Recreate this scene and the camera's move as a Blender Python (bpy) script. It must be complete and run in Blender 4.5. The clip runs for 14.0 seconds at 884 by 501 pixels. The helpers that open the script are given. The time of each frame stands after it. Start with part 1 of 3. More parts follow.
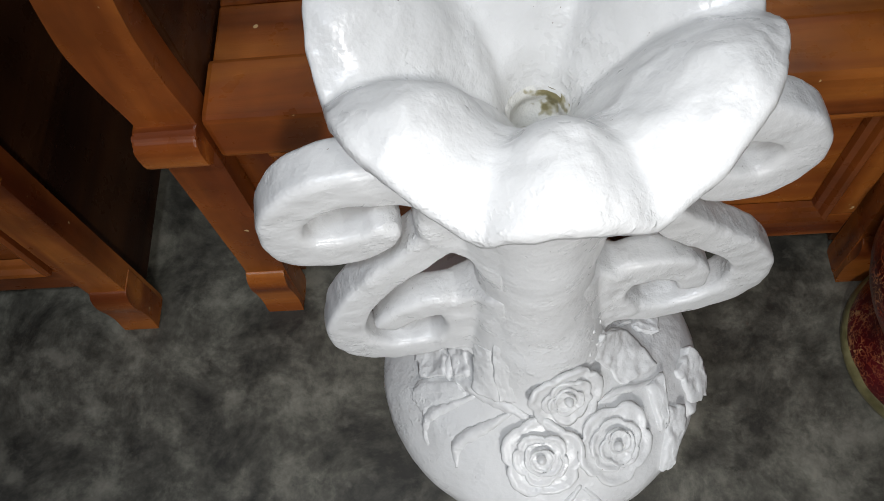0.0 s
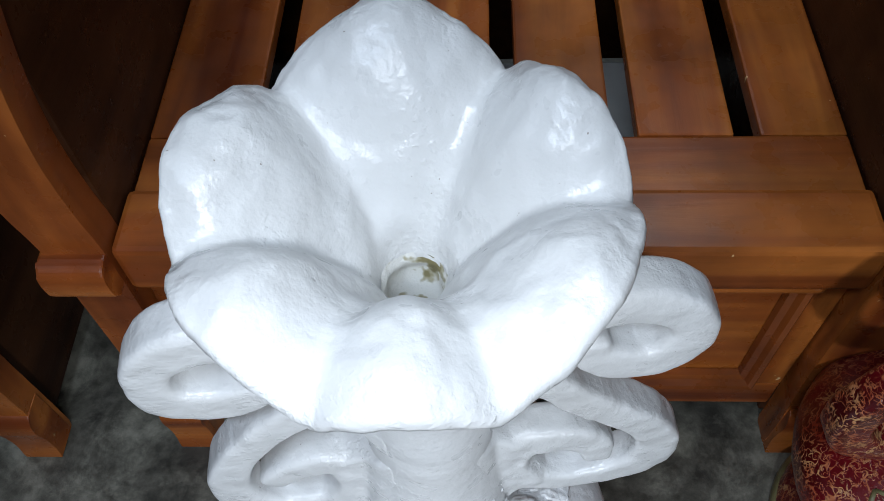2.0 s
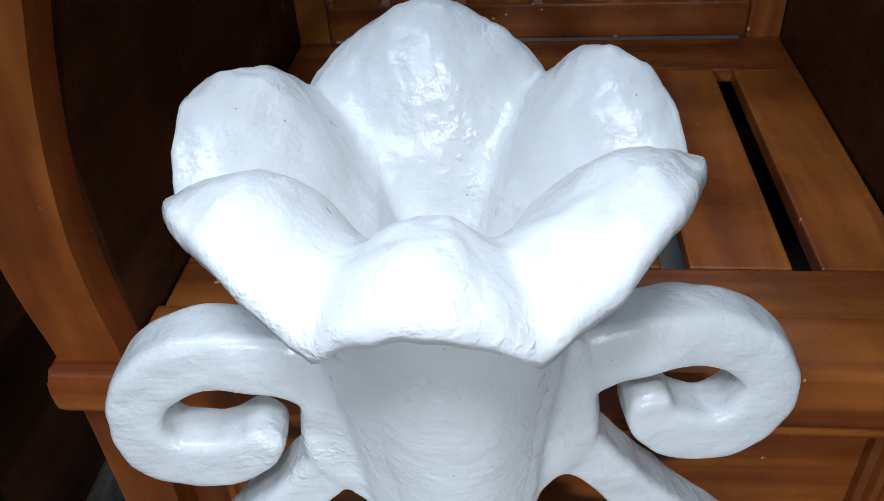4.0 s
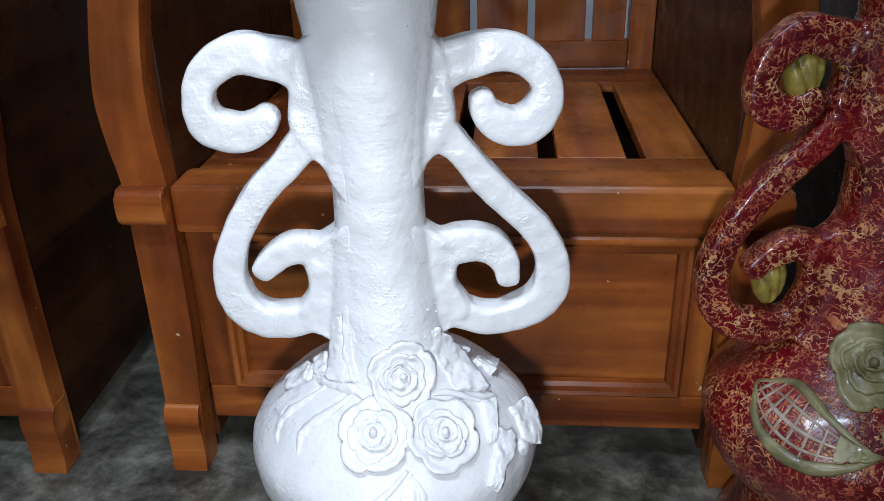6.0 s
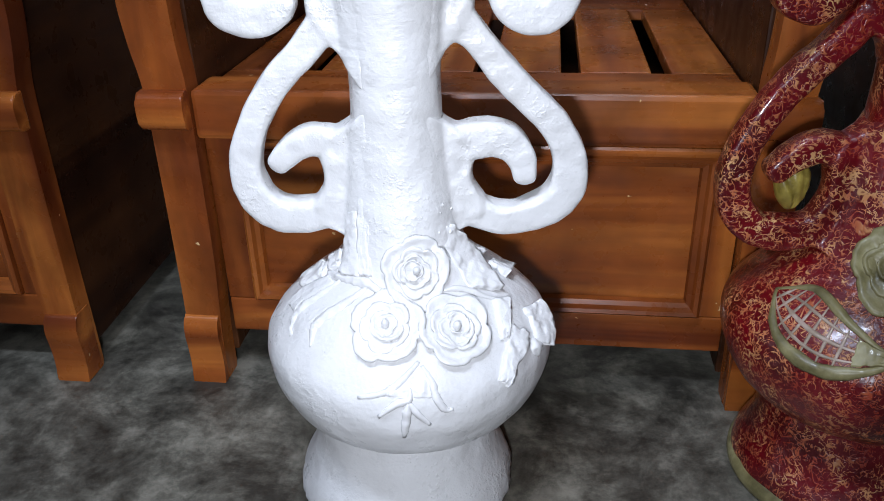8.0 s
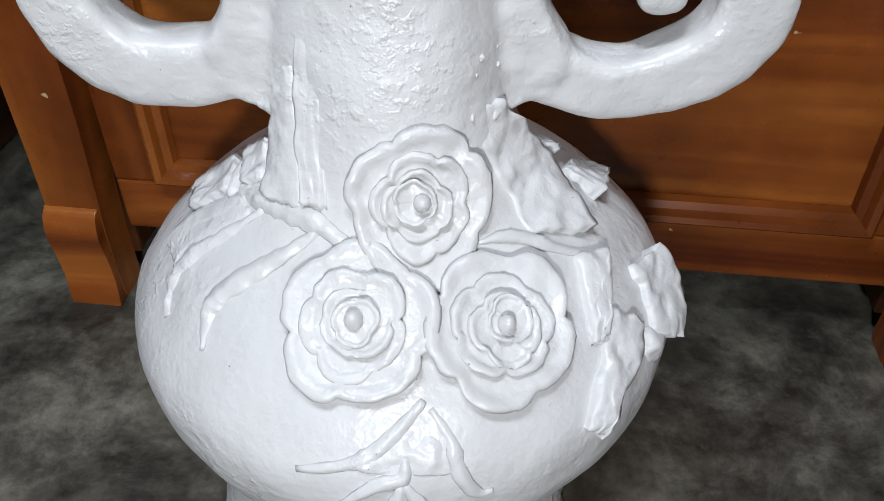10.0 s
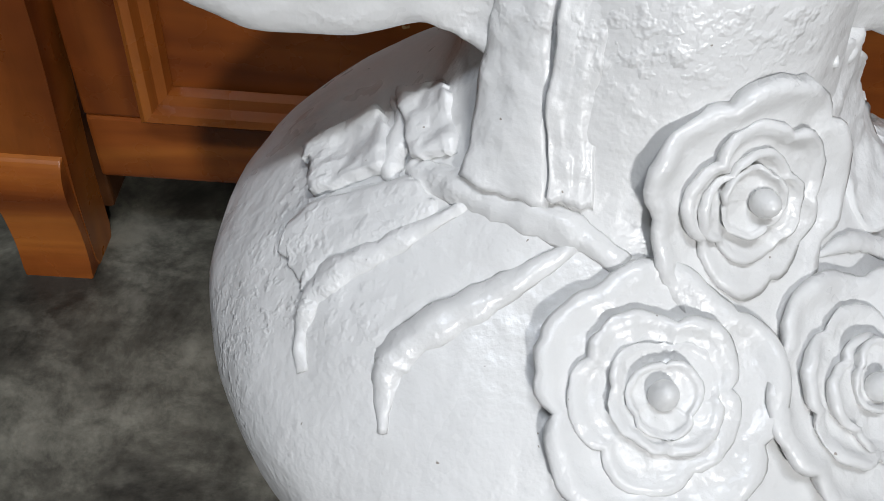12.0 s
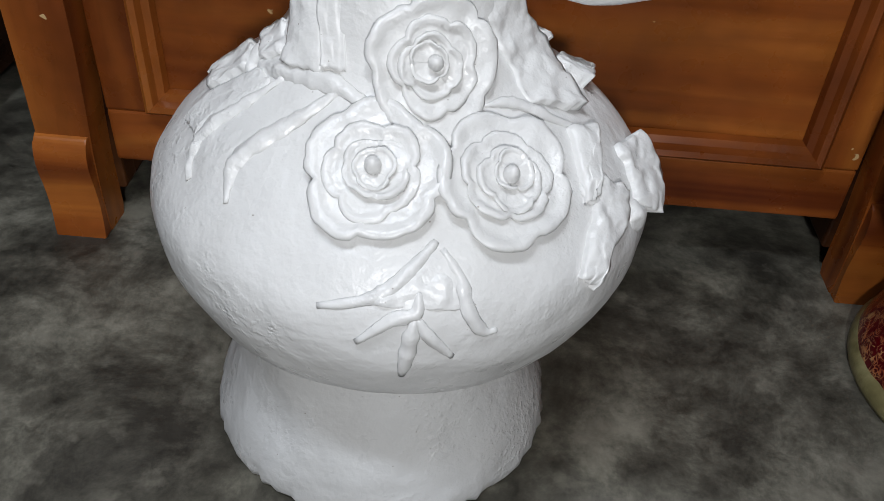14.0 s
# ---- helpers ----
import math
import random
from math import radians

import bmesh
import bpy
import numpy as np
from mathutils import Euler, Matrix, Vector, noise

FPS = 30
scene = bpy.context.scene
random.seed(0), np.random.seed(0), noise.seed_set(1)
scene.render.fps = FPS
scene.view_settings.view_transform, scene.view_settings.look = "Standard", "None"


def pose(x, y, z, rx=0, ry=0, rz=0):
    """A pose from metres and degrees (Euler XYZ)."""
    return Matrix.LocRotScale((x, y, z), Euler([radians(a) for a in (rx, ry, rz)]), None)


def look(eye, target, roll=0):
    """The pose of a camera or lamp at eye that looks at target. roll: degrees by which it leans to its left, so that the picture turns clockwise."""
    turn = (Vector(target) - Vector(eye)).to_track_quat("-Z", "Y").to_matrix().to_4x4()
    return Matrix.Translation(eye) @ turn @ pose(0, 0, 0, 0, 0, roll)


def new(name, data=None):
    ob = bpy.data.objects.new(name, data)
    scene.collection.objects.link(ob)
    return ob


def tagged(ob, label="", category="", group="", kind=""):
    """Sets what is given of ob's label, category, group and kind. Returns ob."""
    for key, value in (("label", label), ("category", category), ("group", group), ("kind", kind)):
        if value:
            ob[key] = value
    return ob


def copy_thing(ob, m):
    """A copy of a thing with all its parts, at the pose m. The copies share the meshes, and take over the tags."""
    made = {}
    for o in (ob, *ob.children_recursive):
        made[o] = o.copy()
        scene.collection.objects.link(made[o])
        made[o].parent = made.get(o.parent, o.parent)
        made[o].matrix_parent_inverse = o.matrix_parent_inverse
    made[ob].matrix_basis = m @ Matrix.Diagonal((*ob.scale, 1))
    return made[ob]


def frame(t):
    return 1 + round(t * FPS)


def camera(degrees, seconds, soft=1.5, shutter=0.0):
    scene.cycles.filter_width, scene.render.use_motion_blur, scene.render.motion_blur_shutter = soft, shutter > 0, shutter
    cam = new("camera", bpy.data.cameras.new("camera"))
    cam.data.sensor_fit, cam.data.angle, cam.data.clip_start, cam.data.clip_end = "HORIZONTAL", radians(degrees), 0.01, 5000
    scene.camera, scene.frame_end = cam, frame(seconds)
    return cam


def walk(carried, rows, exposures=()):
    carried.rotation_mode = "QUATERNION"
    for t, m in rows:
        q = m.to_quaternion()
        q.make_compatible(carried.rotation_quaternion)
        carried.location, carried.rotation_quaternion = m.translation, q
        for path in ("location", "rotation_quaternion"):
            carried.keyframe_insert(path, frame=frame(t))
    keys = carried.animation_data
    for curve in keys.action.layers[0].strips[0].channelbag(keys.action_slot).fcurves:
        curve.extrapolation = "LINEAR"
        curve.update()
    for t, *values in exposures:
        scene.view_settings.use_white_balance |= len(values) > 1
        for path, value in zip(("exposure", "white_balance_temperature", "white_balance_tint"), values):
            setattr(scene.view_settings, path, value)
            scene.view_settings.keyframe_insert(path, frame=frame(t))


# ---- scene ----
cam = camera(56.4, 14.0, soft=0.7)
PATH = [
    (0, (-0.01, -0.261, 1.043), (-0.166, 0.595, -0.758), -12.6),
    (0.5, (-0.003, -0.215, 1.008), (-0.145, 0.571, -0.826), -12.1),
    (0.6, (-0.01, -0.217, 1.001), (-0.144, 0.591, -0.824), -10.5),
    (1, (0.035, -0.237, 1.017), (-0.053, 0.692, -0.753), -5.6),
    (1.5, (0.04, -0.231, 1.045), (-0.054, 0.817, -0.655), -4.7),
    (2, (0.043, -0.234, 1.036), (-0.034, 0.889, -0.617), -3.2),
    (4.3, (0.049, -0.33, 0.9), (-0.148, 1.292, -0.252), -3.5),
    (4.5, (0.064, -0.356, 0.886), (-0.118, 1.296, -0.228), -3.8),
    (5, (0.069, -0.428, 0.829), (-0.085, 1.292, -0.179), -3.0),
    (5.5, (0.1, -0.563, 0.817), (-0.044, 1.208, -0.101), -2.3),
    (6, (0.142, -0.759, 0.794), (-0.023, 1.041, -0.061), -1.6),
    (6.5, (0.173, -0.899, 0.766), (-0.03, 0.918, -0.046), -1.5),
    (7, (0.172, -0.886, 0.716), (-0.059, 0.916, -0.121), -1.0),
    (7.5, (0.178, -0.851, 0.712), (-0.052, 0.927, -0.174), -1.3),
    (8, (0.158, -0.787, 0.722), (-0.077, 0.976, -0.194), -1.5),
    (8.5, (0.124, -0.708, 0.703), (-0.132, 1.016, -0.277), -0.6),
    (8.7, (0.113, -0.665, 0.696), (-0.14, 1.039, -0.321), -0.2),
    (10.8, (0.048, -0.285, 0.504), (-0.078, 1.13, -0.903), 0.3),
    (11, (0.031, -0.281, 0.507), (-0.078, 1.123, -0.913), 0.5),
    (11.5, (-0.031, -0.266, 0.499), (-0.058, 1.124, -0.938), 3.1),
    (12, (-0.066, -0.247, 0.483), (0.034, 1.122, -0.971), 6.7),
    (12.5, (-0.073, -0.227, 0.471), (0.128, 1.132, -0.982), 9.5),
    (13, (-0.021, -0.266, 0.483), (0.122, 1.124, -0.947), 7.9),
    (13.5, (0.02, -0.327, 0.499), (0.028, 1.146, -0.854), 4.7),
    (14, (0.06, -0.46, 0.516), (0.004, 1.1, -0.735), 3.7),
]
EXPOSURES = [(0, -0.10, 6620, 10), (0.5, -0.26, 6460, 10), (1.0, -0.24, 6360, 10), (1.6, -0.05, 5980, 8), (4.3, 0.0, 5680, 6), (5.0, 0.20, 5680, 6), (5.6, 0.38, 5700, 8), (6.2, 0.48, 5850, 11), (7.0, 0.60, 5960, 14), (8.7, 0.46, 5850, 12), (10.8, 0.09, 6520, 10), (12.0, 0.12, 6520, 10), (13.2, 0.07, 6500, 10), (14.0, 0.10, 6480, 10)]
walk(cam, [(t, look(eye, target, roll)) for t, eye, target, roll in PATH], EXPOSURES)


# ---------------------------------------------------------------- light


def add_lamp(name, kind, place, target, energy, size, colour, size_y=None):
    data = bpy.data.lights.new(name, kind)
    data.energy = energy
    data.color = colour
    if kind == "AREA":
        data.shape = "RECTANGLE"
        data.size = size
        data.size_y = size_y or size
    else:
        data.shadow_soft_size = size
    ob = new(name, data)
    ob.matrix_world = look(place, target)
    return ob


key = add_lamp("lamp_key", "SPOT", (0.03, -0.32, 1.08), (-0.03, 0.04, 0.46), 7.8, 0.035, (0.97, 0.98, 1.0))
# second fixed spot, added as fill: the carried torch is split in two
low = add_lamp("lamp_low_fill", "SPOT", (0.11, -0.86, 0.61), (0.01, 0.05, 0.28), 17.5, 0.035, (0.97, 0.98, 1.0))
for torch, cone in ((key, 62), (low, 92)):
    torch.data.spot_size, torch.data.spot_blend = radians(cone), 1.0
add_lamp("lamp_ceiling", "AREA", (-0.5, -0.9, 2.66), (-0.4, -0.3, 0), 26, 1.2, (0.80, 0.88, 1.0), 0.16)
add_lamp("lamp_back_room", "AREA", (0.3, 1.45, 2.66), (0.3, 1.6, 0), 12, 1.2, (0.9, 0.95, 1.0), 0.16)

world = bpy.data.worlds.new("world")
world.use_nodes = True
world.node_tree.nodes["Background"].inputs["Color"].default_value = (0.5, 0.55, 0.65, 1)
world.node_tree.nodes["Background"].inputs["Strength"].default_value = 0.05
scene.world = world


# ---------------------------------------------------------------- materials
def material(name):
    mat = bpy.data.materials.new(name)
    mat.use_nodes = True
    tree = mat.node_tree
    return mat, tree, tree.nodes["Principled BSDF"]


def node(tree, kind, **values):
    n = tree.nodes.new(kind)
    for key, value in values.items():
        n.inputs[key.replace("_", " ")].default_value = value
    return n


def coords(tree, scale=(1, 1, 1), rot=(0, 0, 0), space="Object"):
    tc = tree.nodes.new("ShaderNodeTexCoord")
    mp = tree.nodes.new("ShaderNodeMapping")
    mp.inputs["Scale"].default_value = scale
    mp.inputs["Rotation"].default_value = rot
    tree.links.new(tc.outputs[space], mp.inputs["Vector"])
    return mp.outputs["Vector"]


def noise_tex(tree, vec, scale, detail=4.0, rough=0.55, distort=0.0):
    n = node(tree, "ShaderNodeTexNoise", Scale=scale, Detail=detail, Roughness=rough, Distortion=distort)
    tree.links.new(vec, n.inputs["Vector"])
    return n.outputs["Fac"]


def ramp(tree, fac, stops):
    r = tree.nodes.new("ShaderNodeValToRGB")
    el = r.color_ramp.elements
    while len(el) < len(stops):
        el.new(0.5)
    for e, (p, c) in zip(el, stops):
        e.position = p
        e.color = (*c, 1) if len(c) == 3 else c
    tree.links.new(fac, r.inputs["Fac"])
    return r.outputs["Color"]


def grey(v):
    return (v, v, v)


def mix(tree, fac, a, b, blend="MIX"):
    m = tree.nodes.new("ShaderNodeMix")
    m.data_type = "RGBA"
    m.blend_type = blend
    for sock, v in ((m.inputs[0], fac), (m.inputs[6], a), (m.inputs[7], b)):
        if isinstance(v, (int, float)):
            sock.default_value = v
        elif isinstance(v, tuple):
            sock.default_value = (*v, 1) if len(v) == 3 else v
        else:
            tree.links.new(v, sock)
    return m.outputs[2]


def bump(tree, bsdf, height, strength, distance, under=None):
    b = node(tree, "ShaderNodeBump", Strength=strength, Distance=distance)
    tree.links.new(height, b.inputs["Height"])
    if under is not None:
        tree.links.new(under, b.inputs["Normal"])
    tree.links.new(b.outputs["Normal"], bsdf.inputs["Normal"])
    return b.outputs["Normal"]


def mat_white_paint():
    mat, tree, bsdf = material("white_gloss_paint")
    v = coords(tree)
    big = noise_tex(tree, v, 9, 3)
    fine = noise_tex(tree, v, 160, 4)
    speck = noise_tex(tree, v, 330, 1)
    col = ramp(tree, big, [(0.3, (0.61, 0.605, 0.59)), (0.7, (0.70, 0.70, 0.692))])
    dots = ramp(tree, speck, [(0.0, grey(1)), (0.19, grey(1)), (0.205, grey(0))])
    col = mix(tree, dots, col, (0.30, 0.27, 0.24))
    tree.links.new(col, bsdf.inputs["Base Color"])
    rough = ramp(tree, noise_tex(tree, v, 45, 3), [(0.3, grey(0.23)), (0.7, grey(0.44))])
    tree.links.new(rough, bsdf.inputs["Roughness"])
    bsdf.inputs["Specular IOR Level"].default_value = 0.5
    n1 = bump(tree, bsdf, noise_tex(tree, v, 42, 4, 0.5), 0.62, 0.0040)
    strokes = noise_tex(tree, coords(tree, (28, 28, 170)), 1.0, 4, 0.6, 0.6)
    # brush and finger strokes run round the upper neck, the belly was rubbed smooth
    high = tree.nodes.new("ShaderNodeSeparateXYZ")
    tree.links.new(v, high.inputs[0])
    drawn = ramp(tree, high.outputs["Z"], [(0.0, grey(0.10)), (0.40, grey(0.14)), (0.56, grey(1)), (0.70, grey(1)), (0.73, grey(0.2))])
    drawn = mix(tree, 0.6, drawn, ramp(tree, noise_tex(tree, v, 10, 2), [(0.38, grey(0.3)), (0.56, grey(1))]), "MULTIPLY")
    n2 = bump(tree, bsdf, mix(tree, 1.0, strokes, drawn, "MULTIPLY"), 0.22, 0.0024, n1)
    patch = ramp(tree, noise_tex(tree, v, 13, 2), [(0.5, grey(0)), (0.68, grey(1))])
    beads = ramp(tree, noise_tex(tree, v, 210, 2), [(0.5, grey(0)), (0.72, grey(1))])
    n3 = bump(tree, bsdf, mix(tree, 1.0, beads, patch, "MULTIPLY"), 0.40, 0.0015, n2)
    bump(tree, bsdf, fine, 0.45, 0.0012, n3)
    return mat


def mat_bare_clay():
    mat, tree, bsdf = material("bare_clay")
    v = coords(tree)
    col = ramp(tree, noise_tex(tree, v, 48, 3), [(0.40, (0.22, 0.19, 0.09)), (0.445, (0.42, 0.39, 0.28)), (0.475, (0.70, 0.69, 0.65))])
    tree.links.new(col, bsdf.inputs["Base Color"])
    bsdf.inputs["Roughness"].default_value = 0.7
    bump(tree, bsdf, noise_tex(tree, v, 90, 4), 0.7, 0.004)
    return mat


def mat_wood(name, along, dark, mid, light, seed=0.0, nicks=1.0):
    """Varnished narra-like timber. along: the axis of the grain."""
    mat, tree, bsdf = material(name)
    scale = [14.0, 14.0, 14.0]
    scale["xyz".index(along)] = 1.3
    tc = tree.nodes.new("ShaderNodeTexCoord")
    info = tree.nodes.new("ShaderNodeObjectInfo")
    shift = node(tree, "ShaderNodeVectorMath")
    shift.operation = "MULTIPLY_ADD"
    shift.inputs[1].default_value = (7.0, 5.0, 3.0)
    tree.links.new(info.outputs["Random"], shift.inputs[0])
    tree.links.new(tc.outputs["Object"], shift.inputs[2])
    mp = tree.nodes.new("ShaderNodeMapping")
    mp.inputs["Scale"].default_value = scale
    mp.inputs["Location"].default_value = (seed, seed * 0.7, seed * 0.3)
    tree.links.new(shift.outputs[0], mp.inputs["Vector"])
    v = mp.outputs["Vector"]
    broad = noise_tex(tree, v, 0.9, 3, 0.5, 1.2)
    grain = noise_tex(tree, v, 6.0, 6, 0.65, 0.6)
    col = ramp(tree, broad, [(0.28, dark), (0.5, mid), (0.75, light)])
    streak = ramp(tree, grain, [(0.33, grey(0.62)), (0.55, grey(1.0))])
    col = mix(tree, 0.34, col, streak, "MULTIPLY")
    blot = noise_tex(tree, shift.outputs[0], 7.0, 4, 0.6)
    tone = ramp(tree, blot, [(0.32, grey(0.60)), (0.66, grey(1.18))])
    col = mix(tree, 1.0, col, tone, "MULTIPLY")
    chips = noise_tex(tree, shift.outputs[0], 60.0, 2, 0.5)
    chip = ramp(tree, chips, [(0.0, grey(0)), (0.755, grey(0)), (0.772, grey(nicks))])
    col = mix(tree, chip, col, (0.62, 0.42, 0.2))
    tree.links.new(col, bsdf.inputs["Base Color"])
    rough = ramp(tree, noise_tex(tree, shift.outputs[0], 22, 4), [(0.3, grey(0.2)), (0.7, grey(0.42))])
    tree.links.new(rough, bsdf.inputs["Roughness"])
    bsdf.inputs["Specular IOR Level"].default_value = 0.4
    bump(tree, bsdf, grain, 0.18, 0.0015)
    return mat


def mat_floor():
    mat, tree, bsdf = material("polished_concrete")
    v = coords(tree)
    big = noise_tex(tree, v, 8, 8, 0.70, 0.3)
    mid = noise_tex(tree, v, 42, 8, 0.72, 0.3)
    col = ramp(tree, big, [(0.38, (0.032, 0.029, 0.022)), (0.5, (0.090, 0.084, 0.065)), (0.63, (0.20, 0.190, 0.150))])
    tone = ramp(tree, mid, [(0.33, grey(0.55)), (0.6, grey(1.2))])
    col = mix(tree, 1.0, col, tone, "MULTIPLY")
    pale = ramp(tree, noise_tex(tree, v, 16, 5, 0.6, 0.2), [(0.56, grey(0)), (0.68, grey(0.45))])
    col = mix(tree, pale, col, (0.27, 0.25, 0.20))
    tree.links.new(col, bsdf.inputs["Base Color"])
    rough = ramp(tree, mid, [(0.3, grey(0.34)), (0.7, grey(0.6))])
    tree.links.new(rough, bsdf.inputs["Roughness"])
    bump(tree, bsdf, mid, 0.15, 0.003)
    return mat


def mat_red_crackle():
    """Crimson lacquer with short pale, tangled strokes under a clear coat."""
    mat, tree, bsdf = material("crimson_crackle_lacquer")
    v = coords(tree)
    base = ramp(tree, noise_tex(tree, v, 14, 3), [(0.3, (0.030, 0.0004, 0.0012)), (0.5, (0.095, 0.0008, 0.0038)), (0.7, (0.165, 0.0015, 0.0065))])
    # thin curling threads: contour lines of several noises, broken into short lengths
    lines = None
    for k, size in enumerate((64, 86, 108, 76, 122)):
        mp = tree.nodes.new("ShaderNodeMapping")
        mp.inputs["Location"].default_value = (1.3 * k, 2.1 * k, 0.7 * k)
        tree.links.new(v, mp.inputs["Vector"])
        f = noise_tex(tree, mp.outputs["Vector"], size, 1.5, 0.5, 0.5)
        thread = ramp(tree, f, [(0.472, grey(0)), (0.489, grey(1)), (0.511, grey(1)), (0.528, grey(0))])
        parts = ramp(tree, noise_tex(tree, mp.outputs["Vector"], size * 0.9 + 17, 1, 0.5), [(0.49, grey(0)), (0.57, grey(1))])
        one = mix(tree, 1.0, thread, parts, "MULTIPLY")
        lines = one if lines is None else mix(tree, 1.0, lines, one, "LIGHTEN")
    patch = ramp(tree, noise_tex(tree, v, 11, 2), [(0.3, grey(0.35)), (0.55, grey(1))])
    lines = mix(tree, 1.0, lines, patch, "MULTIPLY")
    pale = ramp(tree, noise_tex(tree, v, 30, 2), [(0.35, (0.30, 0.040, 0.016)), (0.5, (0.45, 0.145, 0.055)), (0.65, (0.57, 0.31, 0.125))])
    col = mix(tree, lines, base, pale)
    tree.links.new(col, bsdf.inputs["Base Color"])
    bsdf.inputs["Roughness"].default_value = 0.3
    bsdf.inputs["Coat Weight"].default_value = 0.4
    bsdf.inputs["Coat Roughness"].default_value = 0.12
    n1 = bump(tree, bsdf, noise_tex(tree, v, 40, 4), 0.5, 0.004)
    bump(tree, bsdf, lines, 0.4, 0.0015, n1)
    return mat


def mat_olive(name="antique_olive_gold", gain=(1, 1, 1)):
    mat, tree, bsdf = material(name)
    v = coords(tree)
    col = ramp(tree, noise_tex(tree, v, 30, 4), [(p, tuple(a * b for a, b in zip(c, gain))) for p, c in ((0.3, (0.075, 0.064, 0.022)), (0.55, (0.20, 0.175, 0.075)), (0.75, (0.33, 0.30, 0.15)))])
    tree.links.new(col, bsdf.inputs["Base Color"])
    bsdf.inputs["Roughness"].default_value = 0.42
    bsdf.inputs["Coat Weight"].default_value = 0.2
    bump(tree, bsdf, noise_tex(tree, v, 80, 4), 0.5, 0.002)
    return mat


def mat_plain(name, colour, rough, scale=20, spread=0.12, bumpy=0.2, depth=0.002):
    mat, tree, bsdf = material(name)
    v = coords(tree)
    lo = tuple(c * (1 - spread) for c in colour)
    hi = tuple(min(1, c * (1 + spread)) for c in colour)
    col = ramp(tree, noise_tex(tree, v, scale, 4), [(0.3, lo), (0.7, hi)])
    tree.links.new(col, bsdf.inputs["Base Color"])
    bsdf.inputs["Roughness"].default_value = rough
    bump(tree, bsdf, noise_tex(tree, v, scale * 4, 3), bumpy, depth)
    return mat


def mat_fabric():
    mat, tree, bsdf = material("white_ribbed_fabric")
    v = coords(tree)
    wave = node(tree, "ShaderNodeTexWave", Scale=34.0, Distortion=2.0, Detail=2.0)
    wave.bands_direction = "Z"
    tree.links.new(v, wave.inputs["Vector"])
    col = ramp(tree, wave.outputs["Fac"], [(0.2, grey(0.62)), (0.7, grey(0.8))])
    tree.links.new(col, bsdf.inputs["Base Color"])
    bsdf.inputs["Roughness"].default_value = 0.85
    bump(tree, bsdf, wave.outputs["Fac"], 0.5, 0.004)
    return mat


WHITE = mat_white_paint()
CLAY = mat_bare_clay()
W_DARK, W_MID, W_LIGHT = (0.118, 0.022, 0.005), (0.285, 0.075, 0.013), (0.50, 0.166, 0.028)
WOOD_X = mat_wood("varnished_wood_x", "x", W_DARK, W_MID, W_LIGHT)
WOOD_Y = mat_wood("varnished_wood_y", "y", W_DARK, W_MID, W_LIGHT, 2.0)
WOOD_Z = mat_wood("varnished_wood_z", "z", W_DARK, W_MID, W_LIGHT, 5.0)
# brown side boards, darkened further for the shade between the chairs
DARKWOOD = mat_wood("shaded_dark_wood", "y", (0.022, 0.008, 0.004), (0.045, 0.016, 0.006), (0.075, 0.028, 0.010), 4.0, 0.0)
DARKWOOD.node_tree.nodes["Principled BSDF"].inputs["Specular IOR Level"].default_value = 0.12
FLOOR = mat_floor()
RED = mat_red_crackle()
OLIVE = mat_olive()
LIME = mat_olive("yellow_green_glaze", (1.5, 1.28, 0.5))
LATTICE = mat_olive("pale_lilac_olive", (1.5, 1.3, 2.2))
WALL = mat_plain("painted_plaster", (0.62, 0.64, 0.65), 0.8, 6)
CEIL = mat_plain("ceiling_plaster", (0.7, 0.7, 0.69), 0.85, 6)
FABRIC = mat_fabric()
CARD = mat_plain("pale_card", (0.5, 0.5, 0.48), 0.7, 15)


# ---------------------------------------------------------------- mesh helpers
def obj(name, verts, faces, mat, parent=None, label="", smooth=True):
    me = bpy.data.meshes.new(name)
    me.from_pydata([tuple(v) for v in verts], [], faces)
    me.update()
    if smooth:
        me.polygons.foreach_set("use_smooth", [True] * len(me.polygons))
    me.materials.append(mat)
    ob = new(name, me)
    if parent is not None:
        ob.parent = parent
    if label:
        ob["label"] = label
    return ob


def part(name, bm, mat, parent=None, label="", smooth=False):
    bmesh.ops.recalc_face_normals(bm, faces=bm.faces)
    me = bpy.data.meshes.new(name)
    bm.to_mesh(me)
    bm.free()
    if smooth:
        me.polygons.foreach_set("use_smooth", [True] * len(me.polygons))
    me.materials.append(mat)
    ob = new(name, me)
    if parent is not None:
        ob.parent = parent
    if label:
        ob["label"] = label
    return ob


def board(lo, hi, bevel=0.003, wobble=0.0, seed=0):
    """A bevelled board between two corners."""
    bm = bmesh.new()
    bmesh.ops.create_cube(bm, size=1)
    c = [(a + b) / 2 for a, b in zip(lo, hi)]
    s = [abs(b - a) for a, b in zip(lo, hi)]
    for v in bm.verts:
        v.co = Vector((c[i] + v.co[i] * s[i] for i in range(3)))
        if wobble:
            v.co += Vector((noise.noise(v.co * 9 + Vector((seed, 0, k))) * wobble for k in range(3)))
    if bevel:
        bmesh.ops.bevel(bm, geom=list(bm.edges), offset=min(bevel, min(s) * 0.45), segments=2, affect="EDGES", profile=0.6)
    return bm


